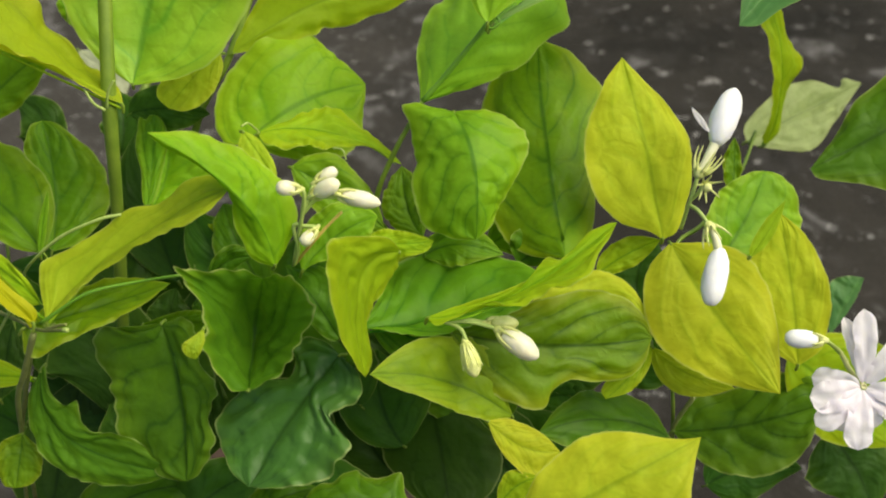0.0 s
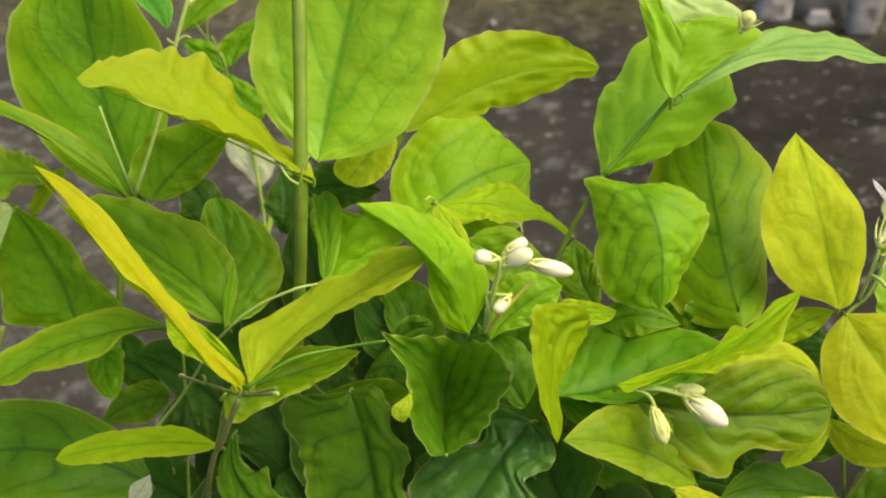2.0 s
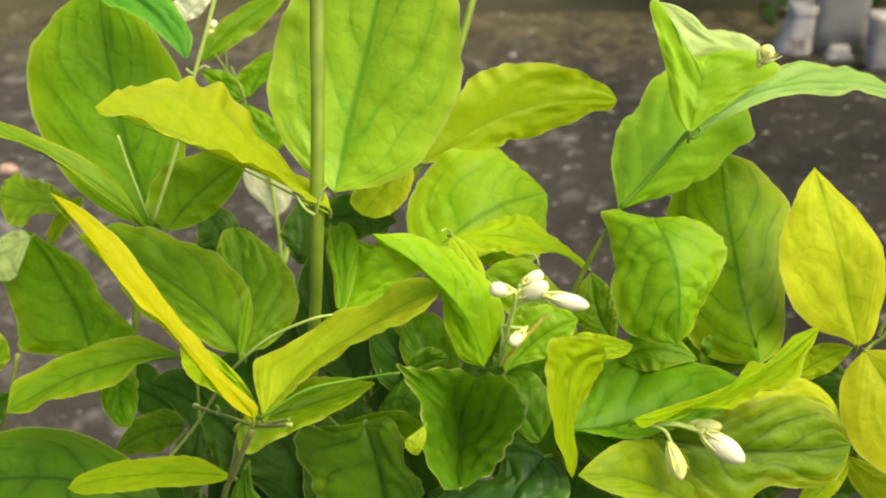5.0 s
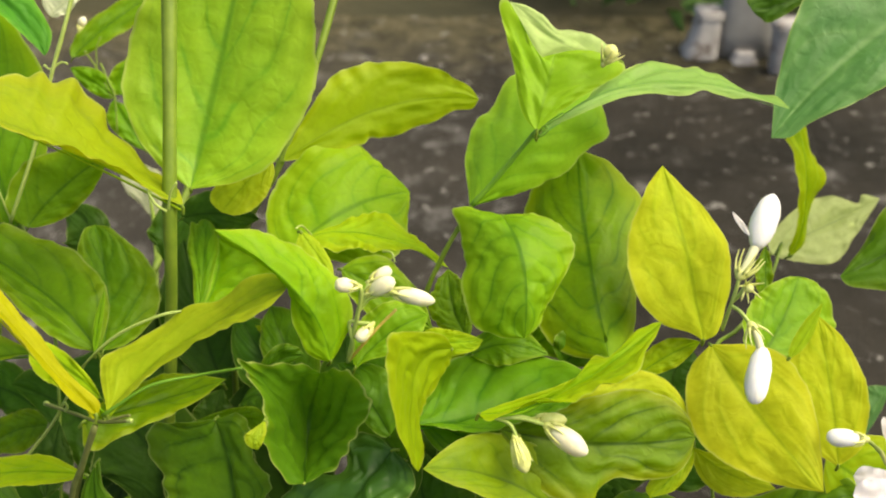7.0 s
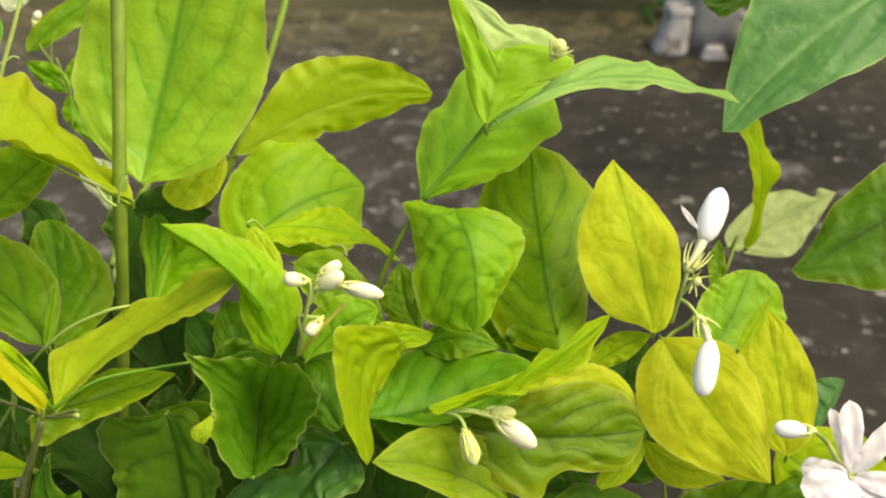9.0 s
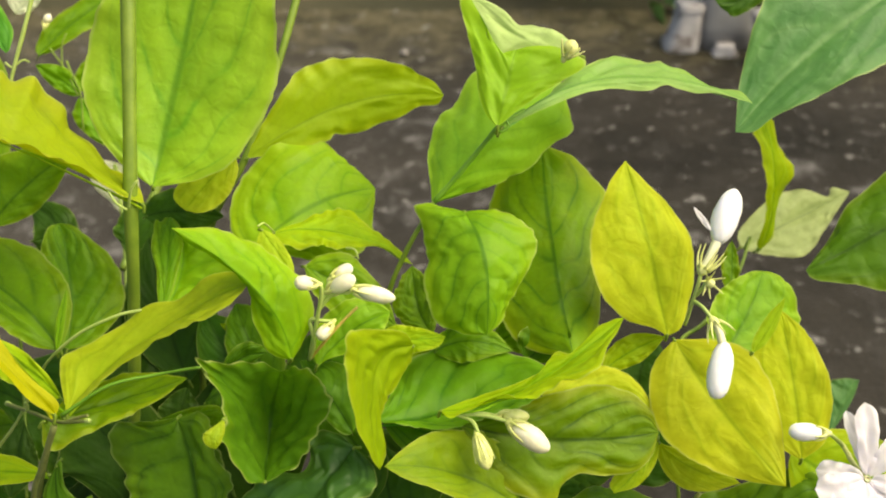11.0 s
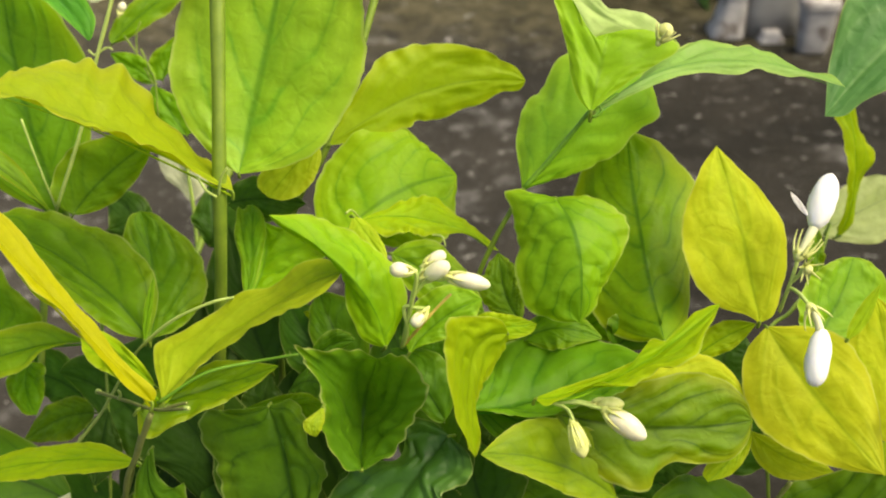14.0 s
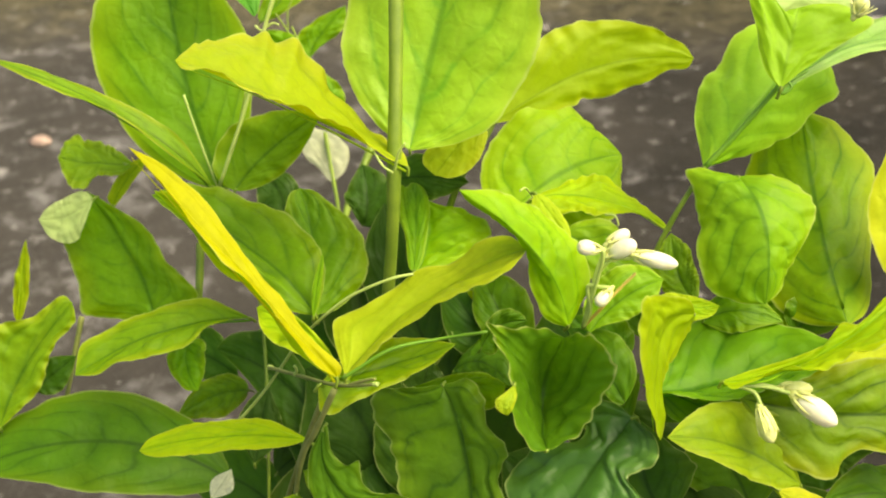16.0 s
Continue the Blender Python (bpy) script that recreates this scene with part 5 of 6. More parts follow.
shaped_leaf("green2", (0.0850, 0.3345, 0.3695), (0.0602, 0.3315, 0.3822), (0.0335, 0.3197, 0.3865),
            [(0.0720, 0.3259, 0.3709), (0.0544, 0.3192, 0.3750)],
            [(0.0797, 0.3412, 0.3762), (0.0698, 0.3443, 0.3819), (0.0595, 0.3435, 0.3853), (0.0521, 0.3410, 0.3871), (0.0416, 0.3320, 0.3868)])
shaped_leaf("teal", (0.1844, 0.4548, 0.3165), (0.1919, 0.4632, 0.3277), (0.2002, 0.4709, 0.3380),
            [(0.1803, 0.4624, 0.3266), (0.1838, 0.4693, 0.3358), (0.1919, 0.4714, 0.3386)],
            [(0.1911, 0.4599, 0.3234), (0.1973, 0.4661, 0.3315)])
shaped_leaf("gold", (-0.1289, 0.3037, 0.4516), (-0.1644, 0.3191, 0.4885), (-0.1970, 0.3418, 0.5141),
            [(-0.1362, 0.3027, 0.4588), (-0.1463, 0.3053, 0.4743), (-0.1557, 0.3090, 0.4847), (-0.1646, 0.3132, 0.4918), (-0.1789, 0.3248, 0.5039), (-0.1901, 0.3353, 0.5108)],
            [(-0.1281, 0.3058, 0.4555), (-0.1352, 0.3087, 0.4615), (-0.1407, 0.3115, 0.4667), (-0.1475, 0.3161, 0.4750), (-0.1543, 0.3195, 0.4809), (-0.1643, 0.3266, 0.4924), (-0.1725, 0.3323, 0.5011), (-0.1852, 0.3382, 0.5095)], w=.3)
shaped_leaf("green", (-0.1475, 0.3717, 0.4276), (-0.1737, 0.3905, 0.4454), (-0.2177, 0.4162, 0.4536),
            [(-0.1598, 0.3710, 0.4317), (-0.1750, 0.3776, 0.4405), (-0.1921, 0.3922, 0.4492), (-0.2083, 0.4068, 0.4524)],
            [(-0.1456, 0.3860, 0.4359), (-0.1498, 0.3973, 0.4439), (-0.1629, 0.4076, 0.4511), (-0.1781, 0.4132, 0.4541), (-0.2020, 0.4188, 0.4581), (-0.2105, 0.4179, 0.4563)], q=2.1, dv=1, e=.5)
shaped_leaf("green", (-0.1519, 0.3904, 0.4144), (-0.1540, 0.4146, 0.4275), (-0.1628, 0.4404, 0.4436),
            [(-0.1571, 0.3967, 0.4203), (-0.1625, 0.4102, 0.4302), (-0.1672, 0.4262, 0.4392), (-0.1666, 0.4353, 0.4433)],
            [(-0.1425, 0.3977, 0.4137), (-0.1335, 0.4104, 0.4195), (-0.1340, 0.4201, 0.4269), (-0.1385, 0.4276, 0.4331), (-0.1466, 0.4334, 0.4378), (-0.1554, 0.4385, 0.4424)], q=2.1, dv=1, e=.5)
shaped_leaf("chartreuse", (-0.1280, 0.3106, 0.4475), (-0.1048, 0.3351, 0.4600), (-0.0691, 0.3371, 0.4806),
            [(-0.1225, 0.3101, 0.4523), (-0.1138, 0.3153, 0.4581), (-0.1038, 0.3200, 0.4640), (-0.0926, 0.3242, 0.4704), (-0.0771, 0.3264, 0.4756)],
            [(-0.1342, 0.3322, 0.4524), (-0.1243, 0.3367, 0.4559), (-0.1139, 0.3415, 0.4615), (-0.1059, 0.3450, 0.4669), (-0.0942, 0.3456, 0.4690), (-0.0860, 0.3477, 0.4748), (-0.0769, 0.3477, 0.4785)], w=.3)
shaped_leaf("olime", (-0.1373, 0.3133, 0.4414), (-0.1169, 0.3271, 0.4389), (-0.0930, 0.3370, 0.4414),
            [(-0.1370, 0.3089, 0.4342), (-0.1325, 0.3087, 0.4327), (-0.1266, 0.3117, 0.4350), (-0.1192, 0.3156, 0.4368), (-0.1094, 0.3213, 0.4379), (-0.1004, 0.3289, 0.4396)],
            [(-0.1304, 0.3270, 0.4418), (-0.1173, 0.3370, 0.4422), (-0.1041, 0.3393, 0.4418)])
shaped_leaf("olime", (-0.1779, 0.3920, 0.4120), (-0.2131, 0.3850, 0.4096), (-0.2446, 0.3704, 0.3985),
            [(-0.1931, 0.3849, 0.4132), (-0.2000, 0.3782, 0.4081), (-0.2115, 0.3743, 0.4062), (-0.2263, 0.3722, 0.4044), (-0.2358, 0.3699, 0.3996)],
            [(-0.1860, 0.3948, 0.4145), (-0.1939, 0.3970, 0.4170), (-0.2002, 0.3974, 0.4176), (-0.2125, 0.3949, 0.4148), (-0.2273, 0.3904, 0.4120), (-0.2371, 0.3848, 0.4084), (-0.2438, 0.3796, 0.4055)])
shaped_leaf("green", (-0.2305, 0.4300, 0.3828), (-0.2422, 0.4484, 0.4036), (-0.2642, 0.4672, 0.4259),
            [(-0.2483, 0.4334, 0.3808), (-0.2649, 0.4368, 0.3814), (-0.2674, 0.4459, 0.3923), (-0.2748, 0.4564, 0.4073), (-0.2735, 0.4637, 0.4193)],
            [(-0.2112, 0.4348, 0.3912), (-0.2170, 0.4397, 0.3990), (-0.2268, 0.4446, 0.4058), (-0.2359, 0.4539, 0.4168), (-0.2526, 0.4616, 0.4227)])
shaped_leaf("mid", (-0.1396, 0.3243, 0.4131), (-0.1305, 0.3110, 0.3934), (-0.0914, 0.2979, 0.3896),
            [(-0.1444, 0.3209, 0.4043), (-0.1444, 0.3150, 0.3935), (-0.1374, 0.3079, 0.3840), (-0.1228, 0.3019, 0.3805), (-0.1061, 0.2984, 0.3828)],
            [(-0.1380, 0.3245, 0.4143), (-0.1365, 0.3204, 0.4076), (-0.1333, 0.3177, 0.4043), (-0.1295, 0.3165, 0.4041), (-0.1261, 0.3165, 0.4060), (-0.1254, 0.3129, 0.3997), (-0.1203, 0.3102, 0.3973), (-0.1105, 0.3081, 0.3988), (-0.1004, 0.3033, 0.3950)], w=.4, e=.5, q=1.5)
shaped_leaf("green2", (-0.0073, 0.2795, 0.3830), (-0.0271, 0.2852, 0.3905), (-0.0487, 0.2829, 0.3875),
            [(-0.0246, 0.2703, 0.3869)],
            [(-0.0126, 0.2905, 0.3887), (-0.0145, 0.2952, 0.3925), (-0.0199, 0.2948, 0.3905), (-0.0261, 0.2947, 0.3900), (-0.0291, 0.2969, 0.3932), (-0.0333, 0.2962, 0.3931), (-0.0370, 0.2927, 0.3903), (-0.0426, 0.2908, 0.3906)], q=1.5, w=1)
shaped_leaf("green2", (-0.0674, 0.2828, 0.3791), (-0.0560, 0.2886, 0.3867), (-0.0422, 0.2946, 0.3865),
            [(-0.0451, 0.2815, 0.3836)],
            [(-0.0651, 0.2915, 0.3848), (-0.0586, 0.2967, 0.3889), (-0.0509, 0.2964, 0.3878)], q=1.5, w=1)
shaped_leaf("green", (-0.1187, 0.3144, 0.3795), (-0.1348, 0.3209, 0.3882), (-0.1486, 0.3263, 0.3919),
            [(-0.1317, 0.3135, 0.3849), (-0.1450, 0.3192, 0.3887)],
            [(-0.1279, 0.3221, 0.3829), (-0.1418, 0.3284, 0.3910)])
shaped_leaf("bright", (-0.1113, 0.3947, 0.4320), (-0.1078, 0.4132, 0.4383), (-0.1096, 0.4257, 0.4472),
            [(-0.1142, 0.3979, 0.4333), (-0.1147, 0.4050, 0.4367), (-0.1153, 0.4146, 0.4413), (-0.1148, 0.4243, 0.4462), (-0.1134, 0.4274, 0.4478)],
            [(-0.0996, 0.3979, 0.4342), (-0.0902, 0.4026, 0.4370), (-0.0837, 0.4095, 0.4407), (-0.0852, 0.4156, 0.4435), (-0.0927, 0.4200, 0.4453), (-0.1020, 0.4224, 0.4460)], q=3.0, w=.8, e=.4)
shaped_leaf("olime", (-0.2849, 0.3783, 0.3637), (-0.2747, 0.3925, 0.3851), (-0.2557, 0.4078, 0.4071),
            [(-0.2990, 0.3849, 0.3758), (-0.2969, 0.3962, 0.3935), (-0.2853, 0.4013, 0.4001), (-0.2726, 0.4036, 0.4024), (-0.2645, 0.4074, 0.4075), (-0.2594, 0.4092, 0.4097)],
            [(-0.2688, 0.3879, 0.3771), (-0.2654, 0.3943, 0.3868), (-0.2608, 0.3995, 0.3946), (-0.2544, 0.4036, 0.4004)], e=1.0, q=1.6)
shaped_leaf("green", (-0.2074, 0.4028, 0.3937), (-0.2071, 0.3930, 0.3875), (-0.2011, 0.3836, 0.3813),
            [(-0.2147, 0.3974, 0.3913), (-0.2145, 0.3920, 0.3867), (-0.2073, 0.3852, 0.3812)],
            [(-0.2005, 0.4004, 0.3936), (-0.1992, 0.3900, 0.3857)])
shaped_leaf("lime", (-0.1480, 0.3378, 0.3966), (-0.1802, 0.3405, 0.3951), (-0.2126, 0.3396, 0.3879),
            [(-0.1570, 0.3342, 0.3958), (-0.1774, 0.3322, 0.3950), (-0.1996, 0.3345, 0.3897), (-0.2086, 0.3371, 0.3877)],
            [(-0.1633, 0.3473, 0.3971), (-0.1768, 0.3501, 0.3952), (-0.1921, 0.3498, 0.3929), (-0.2044, 0.3464, 0.3913), (-0.2098, 0.3434, 0.3902)], w=.2)
shaped_leaf("emerald", (-0.2254, 0.4868, 0.5435), (-0.1961, 0.4741, 0.5283), (-0.1786, 0.4597, 0.5111),
            [(-0.2127, 0.4723, 0.5306), (-0.2041, 0.4692, 0.5282), (-0.1922, 0.4650, 0.5226), (-0.1831, 0.4613, 0.5153)],
            [(-0.2043, 0.4856, 0.5415), (-0.1885, 0.4784, 0.5321), (-0.1810, 0.4722, 0.5247), (-0.1766, 0.4667, 0.5183), (-0.1770, 0.4617, 0.5130)])
shaped_leaf("green", (-0.1111, 0.3545, 0.4079), (-0.0937, 0.3437, 0.4183), (-0.0758, 0.3205, 0.4370),
            [(-0.0980, 0.3415, 0.4107), (-0.0844, 0.3293, 0.4182), (-0.0777, 0.3241, 0.4269)],
            [(-0.0984, 0.3497, 0.4174), (-0.0855, 0.3380, 0.4287), (-0.0792, 0.3280, 0.4338)])
shaped_leaf("pale3", (-0.1932, 0.3531, 0.3509), (-0.1888, 0.3566, 0.3559), (-0.1849, 0.3602, 0.3611),
            [(-0.1843, 0.3557, 0.3539)],
            [(-0.1927, 0.3574, 0.3575)])
shaped_leaf("lime", (0.0058, 0.3679, 0.4294), (-0.0102, 0.3674, 0.4338), (-0.0289, 0.3449, 0.4522),
            [(-0.0081, 0.3648, 0.4290), (-0.0194, 0.3560, 0.4328)],
            [(-0.0006, 0.3707, 0.4341), (-0.0129, 0.3658, 0.4413), (-0.0220, 0.3566, 0.4474)])
shaped_leaf("olive", (-0.1956, 0.4279, 0.4507), (-0.2310, 0.4327, 0.4812), (-0.2806, 0.4327, 0.5057),
            [(-0.2053, 0.4276, 0.4604), (-0.2155, 0.4277, 0.4697), (-0.2277, 0.4287, 0.4806), (-0.2380, 0.4288, 0.4867), (-0.2506, 0.4288, 0.4920), (-0.2633, 0.4297, 0.4976)],
            [(-0.2040, 0.4337, 0.4636), (-0.2106, 0.4362, 0.4707), (-0.2214, 0.4378, 0.4779), (-0.2364, 0.4385, 0.4863), (-0.2488, 0.4380, 0.4926), (-0.2630, 0.4366, 0.4993)], w=.2)
shaped_leaf("lime", (-0.1303, 0.3146, 0.4409), (-0.1605, 0.3248, 0.4727), (-0.1924, 0.3450, 0.4963),
            [(-0.1455, 0.3187, 0.4524), (-0.1579, 0.3276, 0.4694), (-0.1643, 0.3287, 0.4718), (-0.1707, 0.3309, 0.4758), (-0.1759, 0.3344, 0.4813), (-0.1812, 0.3397, 0.4892), (-0.1885, 0.3436, 0.4945)],
            [(-0.1371, 0.3153, 0.4555), (-0.1550, 0.3215, 0.4784), (-0.1679, 0.3306, 0.4901), (-0.1826, 0.3409, 0.4969)], w=.3)
shaped_leaf("pale3", (-0.1893, 0.5846, 0.3986), (-0.1773, 0.5771, 0.3861), (-0.1713, 0.5696, 0.3737),
            [(-0.1890, 0.5805, 0.3919), (-0.1857, 0.5765, 0.3855), (-0.1785, 0.5733, 0.3800), (-0.1743, 0.5708, 0.3758)],
            [(-0.1814, 0.5847, 0.3984), (-0.1694, 0.5828, 0.3950), (-0.1628, 0.5790, 0.3885), (-0.1647, 0.5732, 0.3793)], w=0.2, q=0.4, e=0.1)
shaped_leaf("citron", (-0.0728, 0.2925, 0.4595), (-0.0749, 0.2866, 0.4578), (-0.0748, 0.2850, 0.4534),
            [(-0.0773, 0.2874, 0.4587), (-0.0786, 0.2863, 0.4579), (-0.0783, 0.2851, 0.4560), (-0.0766, 0.2847, 0.4545)],
            [(-0.0722, 0.2885, 0.4579), (-0.0732, 0.2860, 0.4555)], q=0.4, w=.3)

shaped_leaf("yellow", (0.0280, 0.3381, 0.4227), (0.0535, 0.3482, 0.4265), (0.0731, 0.3424, 0.4155),
            [(0.0341, 0.3466, 0.4304), (0.0453, 0.3510, 0.4319), (0.0542, 0.3545, 0.4335), (0.0648, 0.3535, 0.4297), (0.0711, 0.3493, 0.4237)],
            [(0.0554, 0.3432, 0.4202), (0.0657, 0.3411, 0.4154)], e=.1, q=.7)
shaped_leaf("lime", (0.0748, 0.3400, 0.4110), (0.0661, 0.3316, 0.4028), (0.0578, 0.3258, 0.3977),
            [(0.0743, 0.3354, 0.4056), (0.0677, 0.3289, 0.3993)],
            [(0.0653, 0.3352, 0.4072), (0.0566, 0.3284, 0.4012)], e=.1, q=.7)
shaped_leaf("lime", (-0.0281, 0.3497, 0.4496), (-0.0154, 0.3493, 0.4490), (-0.0031, 0.3499, 0.4498),
            [(-0.0232, 0.3518, 0.4524), (-0.0184, 0.3524, 0.4532), (-0.0096, 0.3514, 0.4518)],
            [(-0.0203, 0.3466, 0.4454), (-0.0133, 0.3464, 0.4453), (-0.0057, 0.3477, 0.4470)], q=.8)
shaped_leaf("smooth2", (0.1082, 0.3538, 0.4393), (0.1150, 0.3590, 0.4482), (0.1203, 0.3642, 0.4570),
            [(0.1084, 0.3561, 0.4432), (0.1129, 0.3603, 0.4503), (0.1170, 0.3626, 0.4543)],
            [(0.1130, 0.3554, 0.4422), (0.1167, 0.3581, 0.4468), (0.1193, 0.3618, 0.4531)], e=.06, q=.3)
shaped_leaf("leafy", (-0.1482, 0.3686, 0.4287), (-0.1470, 0.3742, 0.4374), (-0.1449, 0.3818, 0.4493),
            [(-0.1491, 0.3718, 0.4338), (-0.1480, 0.3764, 0.4410), (-0.1459, 0.3802, 0.4467)],
            [(-0.1461, 0.3719, 0.4337), (-0.1450, 0.3760, 0.4400), (-0.1444, 0.3800, 0.4464)], q=.2, e=.05)
shaped_leaf("dark", (0.1555, 0.5255, 0.5217), (0.1355, 0.5209, 0.5140), (0.1200, 0.5188, 0.5107),
            [(0.1306, 0.5165, 0.5069), (0.1235, 0.5173, 0.5082)],
            [(0.1429, 0.5293, 0.5280), (0.1254, 0.5241, 0.5193), (0.1179, 0.5214, 0.5150)])
shaped_leaf("olime", (-0.1506, 0.3215, 0.3856), (-0.1516, 0.3158, 0.3780), (-0.1531, 0.3094, 0.3696),
            [(-0.1587, 0.3191, 0.3824), (-0.1604, 0.3142, 0.3759), (-0.1577, 0.3102, 0.3706)],
            [(-0.1446, 0.3178, 0.3807), (-0.1433, 0.3133, 0.3748), (-0.1476, 0.3102, 0.3706)], q=.8)
# more low fill leaves, with the shade painted into their colour
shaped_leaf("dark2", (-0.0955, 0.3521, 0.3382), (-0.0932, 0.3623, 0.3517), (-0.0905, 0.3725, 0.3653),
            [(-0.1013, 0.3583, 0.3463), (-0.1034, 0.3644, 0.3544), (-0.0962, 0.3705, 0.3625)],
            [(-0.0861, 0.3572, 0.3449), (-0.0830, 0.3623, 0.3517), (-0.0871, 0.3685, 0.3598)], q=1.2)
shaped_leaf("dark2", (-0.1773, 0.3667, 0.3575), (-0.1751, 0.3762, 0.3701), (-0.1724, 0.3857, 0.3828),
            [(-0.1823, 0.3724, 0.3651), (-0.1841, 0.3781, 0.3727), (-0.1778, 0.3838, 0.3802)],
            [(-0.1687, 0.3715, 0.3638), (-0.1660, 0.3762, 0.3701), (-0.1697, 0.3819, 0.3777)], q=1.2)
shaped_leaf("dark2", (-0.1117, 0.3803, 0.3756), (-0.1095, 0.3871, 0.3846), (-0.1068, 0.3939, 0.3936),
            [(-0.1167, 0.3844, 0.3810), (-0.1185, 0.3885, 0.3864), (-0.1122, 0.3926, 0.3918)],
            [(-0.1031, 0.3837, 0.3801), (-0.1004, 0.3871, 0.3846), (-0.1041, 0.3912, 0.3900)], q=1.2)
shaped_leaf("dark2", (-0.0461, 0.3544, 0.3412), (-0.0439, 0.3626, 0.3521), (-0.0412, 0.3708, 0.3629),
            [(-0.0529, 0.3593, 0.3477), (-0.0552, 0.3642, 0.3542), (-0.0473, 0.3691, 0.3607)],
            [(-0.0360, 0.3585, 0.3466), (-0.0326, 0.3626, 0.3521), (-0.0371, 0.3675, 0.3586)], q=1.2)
shaped_leaf("lime", (-0.2552, 0.4709, 0.4159), (-0.2501, 0.4766, 0.4246), (-0.2409, 0.4833, 0.4344),
            [(-0.2573, 0.4731, 0.4197), (-0.2532, 0.4781, 0.4272), (-0.2460, 0.4822, 0.4332)],
            [(-0.2522, 0.4724, 0.4181), (-0.2465, 0.4770, 0.4249), (-0.2414, 0.4810, 0.4309)], q=.4, e=.1)
shaped_leaf("green", (-0.1122, 0.3921, 0.4345), (-0.1125, 0.4099, 0.4429), (-0.1138, 0.4296, 0.4527),
            [(-0.1141, 0.3939, 0.4352), (-0.1155, 0.4005, 0.4383), (-0.1167, 0.4077, 0.4416), (-0.1198, 0.4156, 0.4453), (-0.1199, 0.4236, 0.4493), (-0.1195, 0.4282, 0.4516), (-0.1174, 0.4276, 0.4515), (-0.1159, 0.4295, 0.4525)],
            [(-0.1096, 0.3955, 0.4363), (-0.1081, 0.4049, 0.4408), (-0.1072, 0.4164, 0.4464), (-0.1086, 0.4237, 0.4500), (-0.1111, 0.4278, 0.4519)], q=.6, e=.2)
shaped_leaf("grass", (-0.0268, 0.3359, 0.4246), (-0.0057, 0.3320, 0.4175), (0.0155, 0.3240, 0.4027),
            [(-0.0186, 0.3308, 0.4152), (-0.0048, 0.3282, 0.4104), (0.0072, 0.3240, 0.4027)],
            [(-0.0136, 0.3368, 0.4263), (0.0032, 0.3353, 0.4235), (0.0135, 0.3303, 0.4143)], dv=1, q=1.4)
# ---- stems, buds and flowers ----
stem([(-0.1159, 0.4257, 0.5726), (-0.1158, 0.3994, 0.5235), (-0.1166, 0.3830, 0.4863), (-0.1192, 0.3796, 0.4493), (-0.1267, 0.3818, 0.3877), (-0.1380, 0.3804, 0.2927), (-0.1377, 0.3491, 0.1305)], 0.0027, STEM, "upright green main stem", taper=0.8)
stem([(-0.0613, 0.4790, 0.5328), (-0.0700, 0.4596, 0.5063), (-0.0836, 0.4398, 0.4731), (-0.0985, 0.4330, 0.4459), (-0.1065, 0.4297, 0.4016), (-0.1079, 0.4169, 0.3035)], 0.0016, STEM, "", taper=0.8)
stem([(0.0159, 0.3891, 0.5140), (0.0040, 0.3860, 0.4987), (-0.0071, 0.3832, 0.4858)], 0.0008, YOUNG_STEM, "slender green leaf stalk", taper=1.3)
stem([(-0.0071, 0.3832, 0.4858), (-0.0184, 0.3780, 0.4653), (-0.0271, 0.3787, 0.4370), (-0.0512, 0.3934, 0.3254)], 0.0009, STEM, "", taper=1.15)
stem([(-0.2107, 0.4561, 0.4785), (-0.2048, 0.4487, 0.4623), (-0.1976, 0.4409, 0.4434)], 0.0005, PALE_STEM, "", taper=0.8)
stem([(-0.1847, 0.4565, 0.4799), (-0.1885, 0.4485, 0.4638), (-0.1931, 0.4416, 0.4441)], 0.00045, STEM, "", taper=0.8)
stem([(-0.1943, 0.4422, 0.4432), (-0.1830, 0.4273, 0.4109), (-0.1759, 0.3994, 0.3847), (-0.1739, 0.3697, 0.3374), (-0.1800, 0.3562, 0.2416)], 0.0008, STEM, "", taper=0.8)
stem([(-0.1633, 0.4637, 0.5397), (-0.1681, 0.4561, 0.5237), (-0.1737, 0.4493, 0.5072), (-0.1812, 0.4395, 0.4818), (-0.1927, 0.4268, 0.4521)], 0.0009, PALE_STEM, "", taper=0.8)
stem([(-0.1606, 0.3447, 0.4239), (-0.1443, 0.3264, 0.4342), (-0.1292, 0.3060, 0.4472), (-0.1151, 0.2944, 0.4572)], 0.0007, TWIG, "woody cut twig", taper=0.8)
stem([(-0.1307, 0.3052, 0.4460), (-0.1387, 0.3095, 0.4257), (-0.1477, 0.3170, 0.4011), (-0.1621, 0.3412, 0.3284)], 0.0011, TWIG, "", taper=0.8)
stem([(-0.1282, 0.3063, 0.4494), (-0.1125, 0.3090, 0.4594), (-0.0965, 0.3118, 0.4620), (-0.0816, 0.3073, 0.4682)], 0.0006, YOUNG_STEM, "", taper=0.8)
stem([(-0.1850, 0.3686, 0.3744), (-0.1694, 0.3684, 0.3948), (-0.1526, 0.3561, 0.4259), (-0.1423, 0.3445, 0.4440), (-0.1292, 0.3419, 0.4572), (-0.1153, 0.3417, 0.4646), (-0.1074, 0.3431, 0.4659)], 0.0006, PALE_STEM, "", taper=0.8)
stem([(0.1406, 0.4915, 0.3997), (0.1432, 0.4942, 0.4043), (0.1330, 0.4691, 0.4011), (0.1043, 0.3927, 0.4281)], 0.0008, STEM, "", taper=0.8)
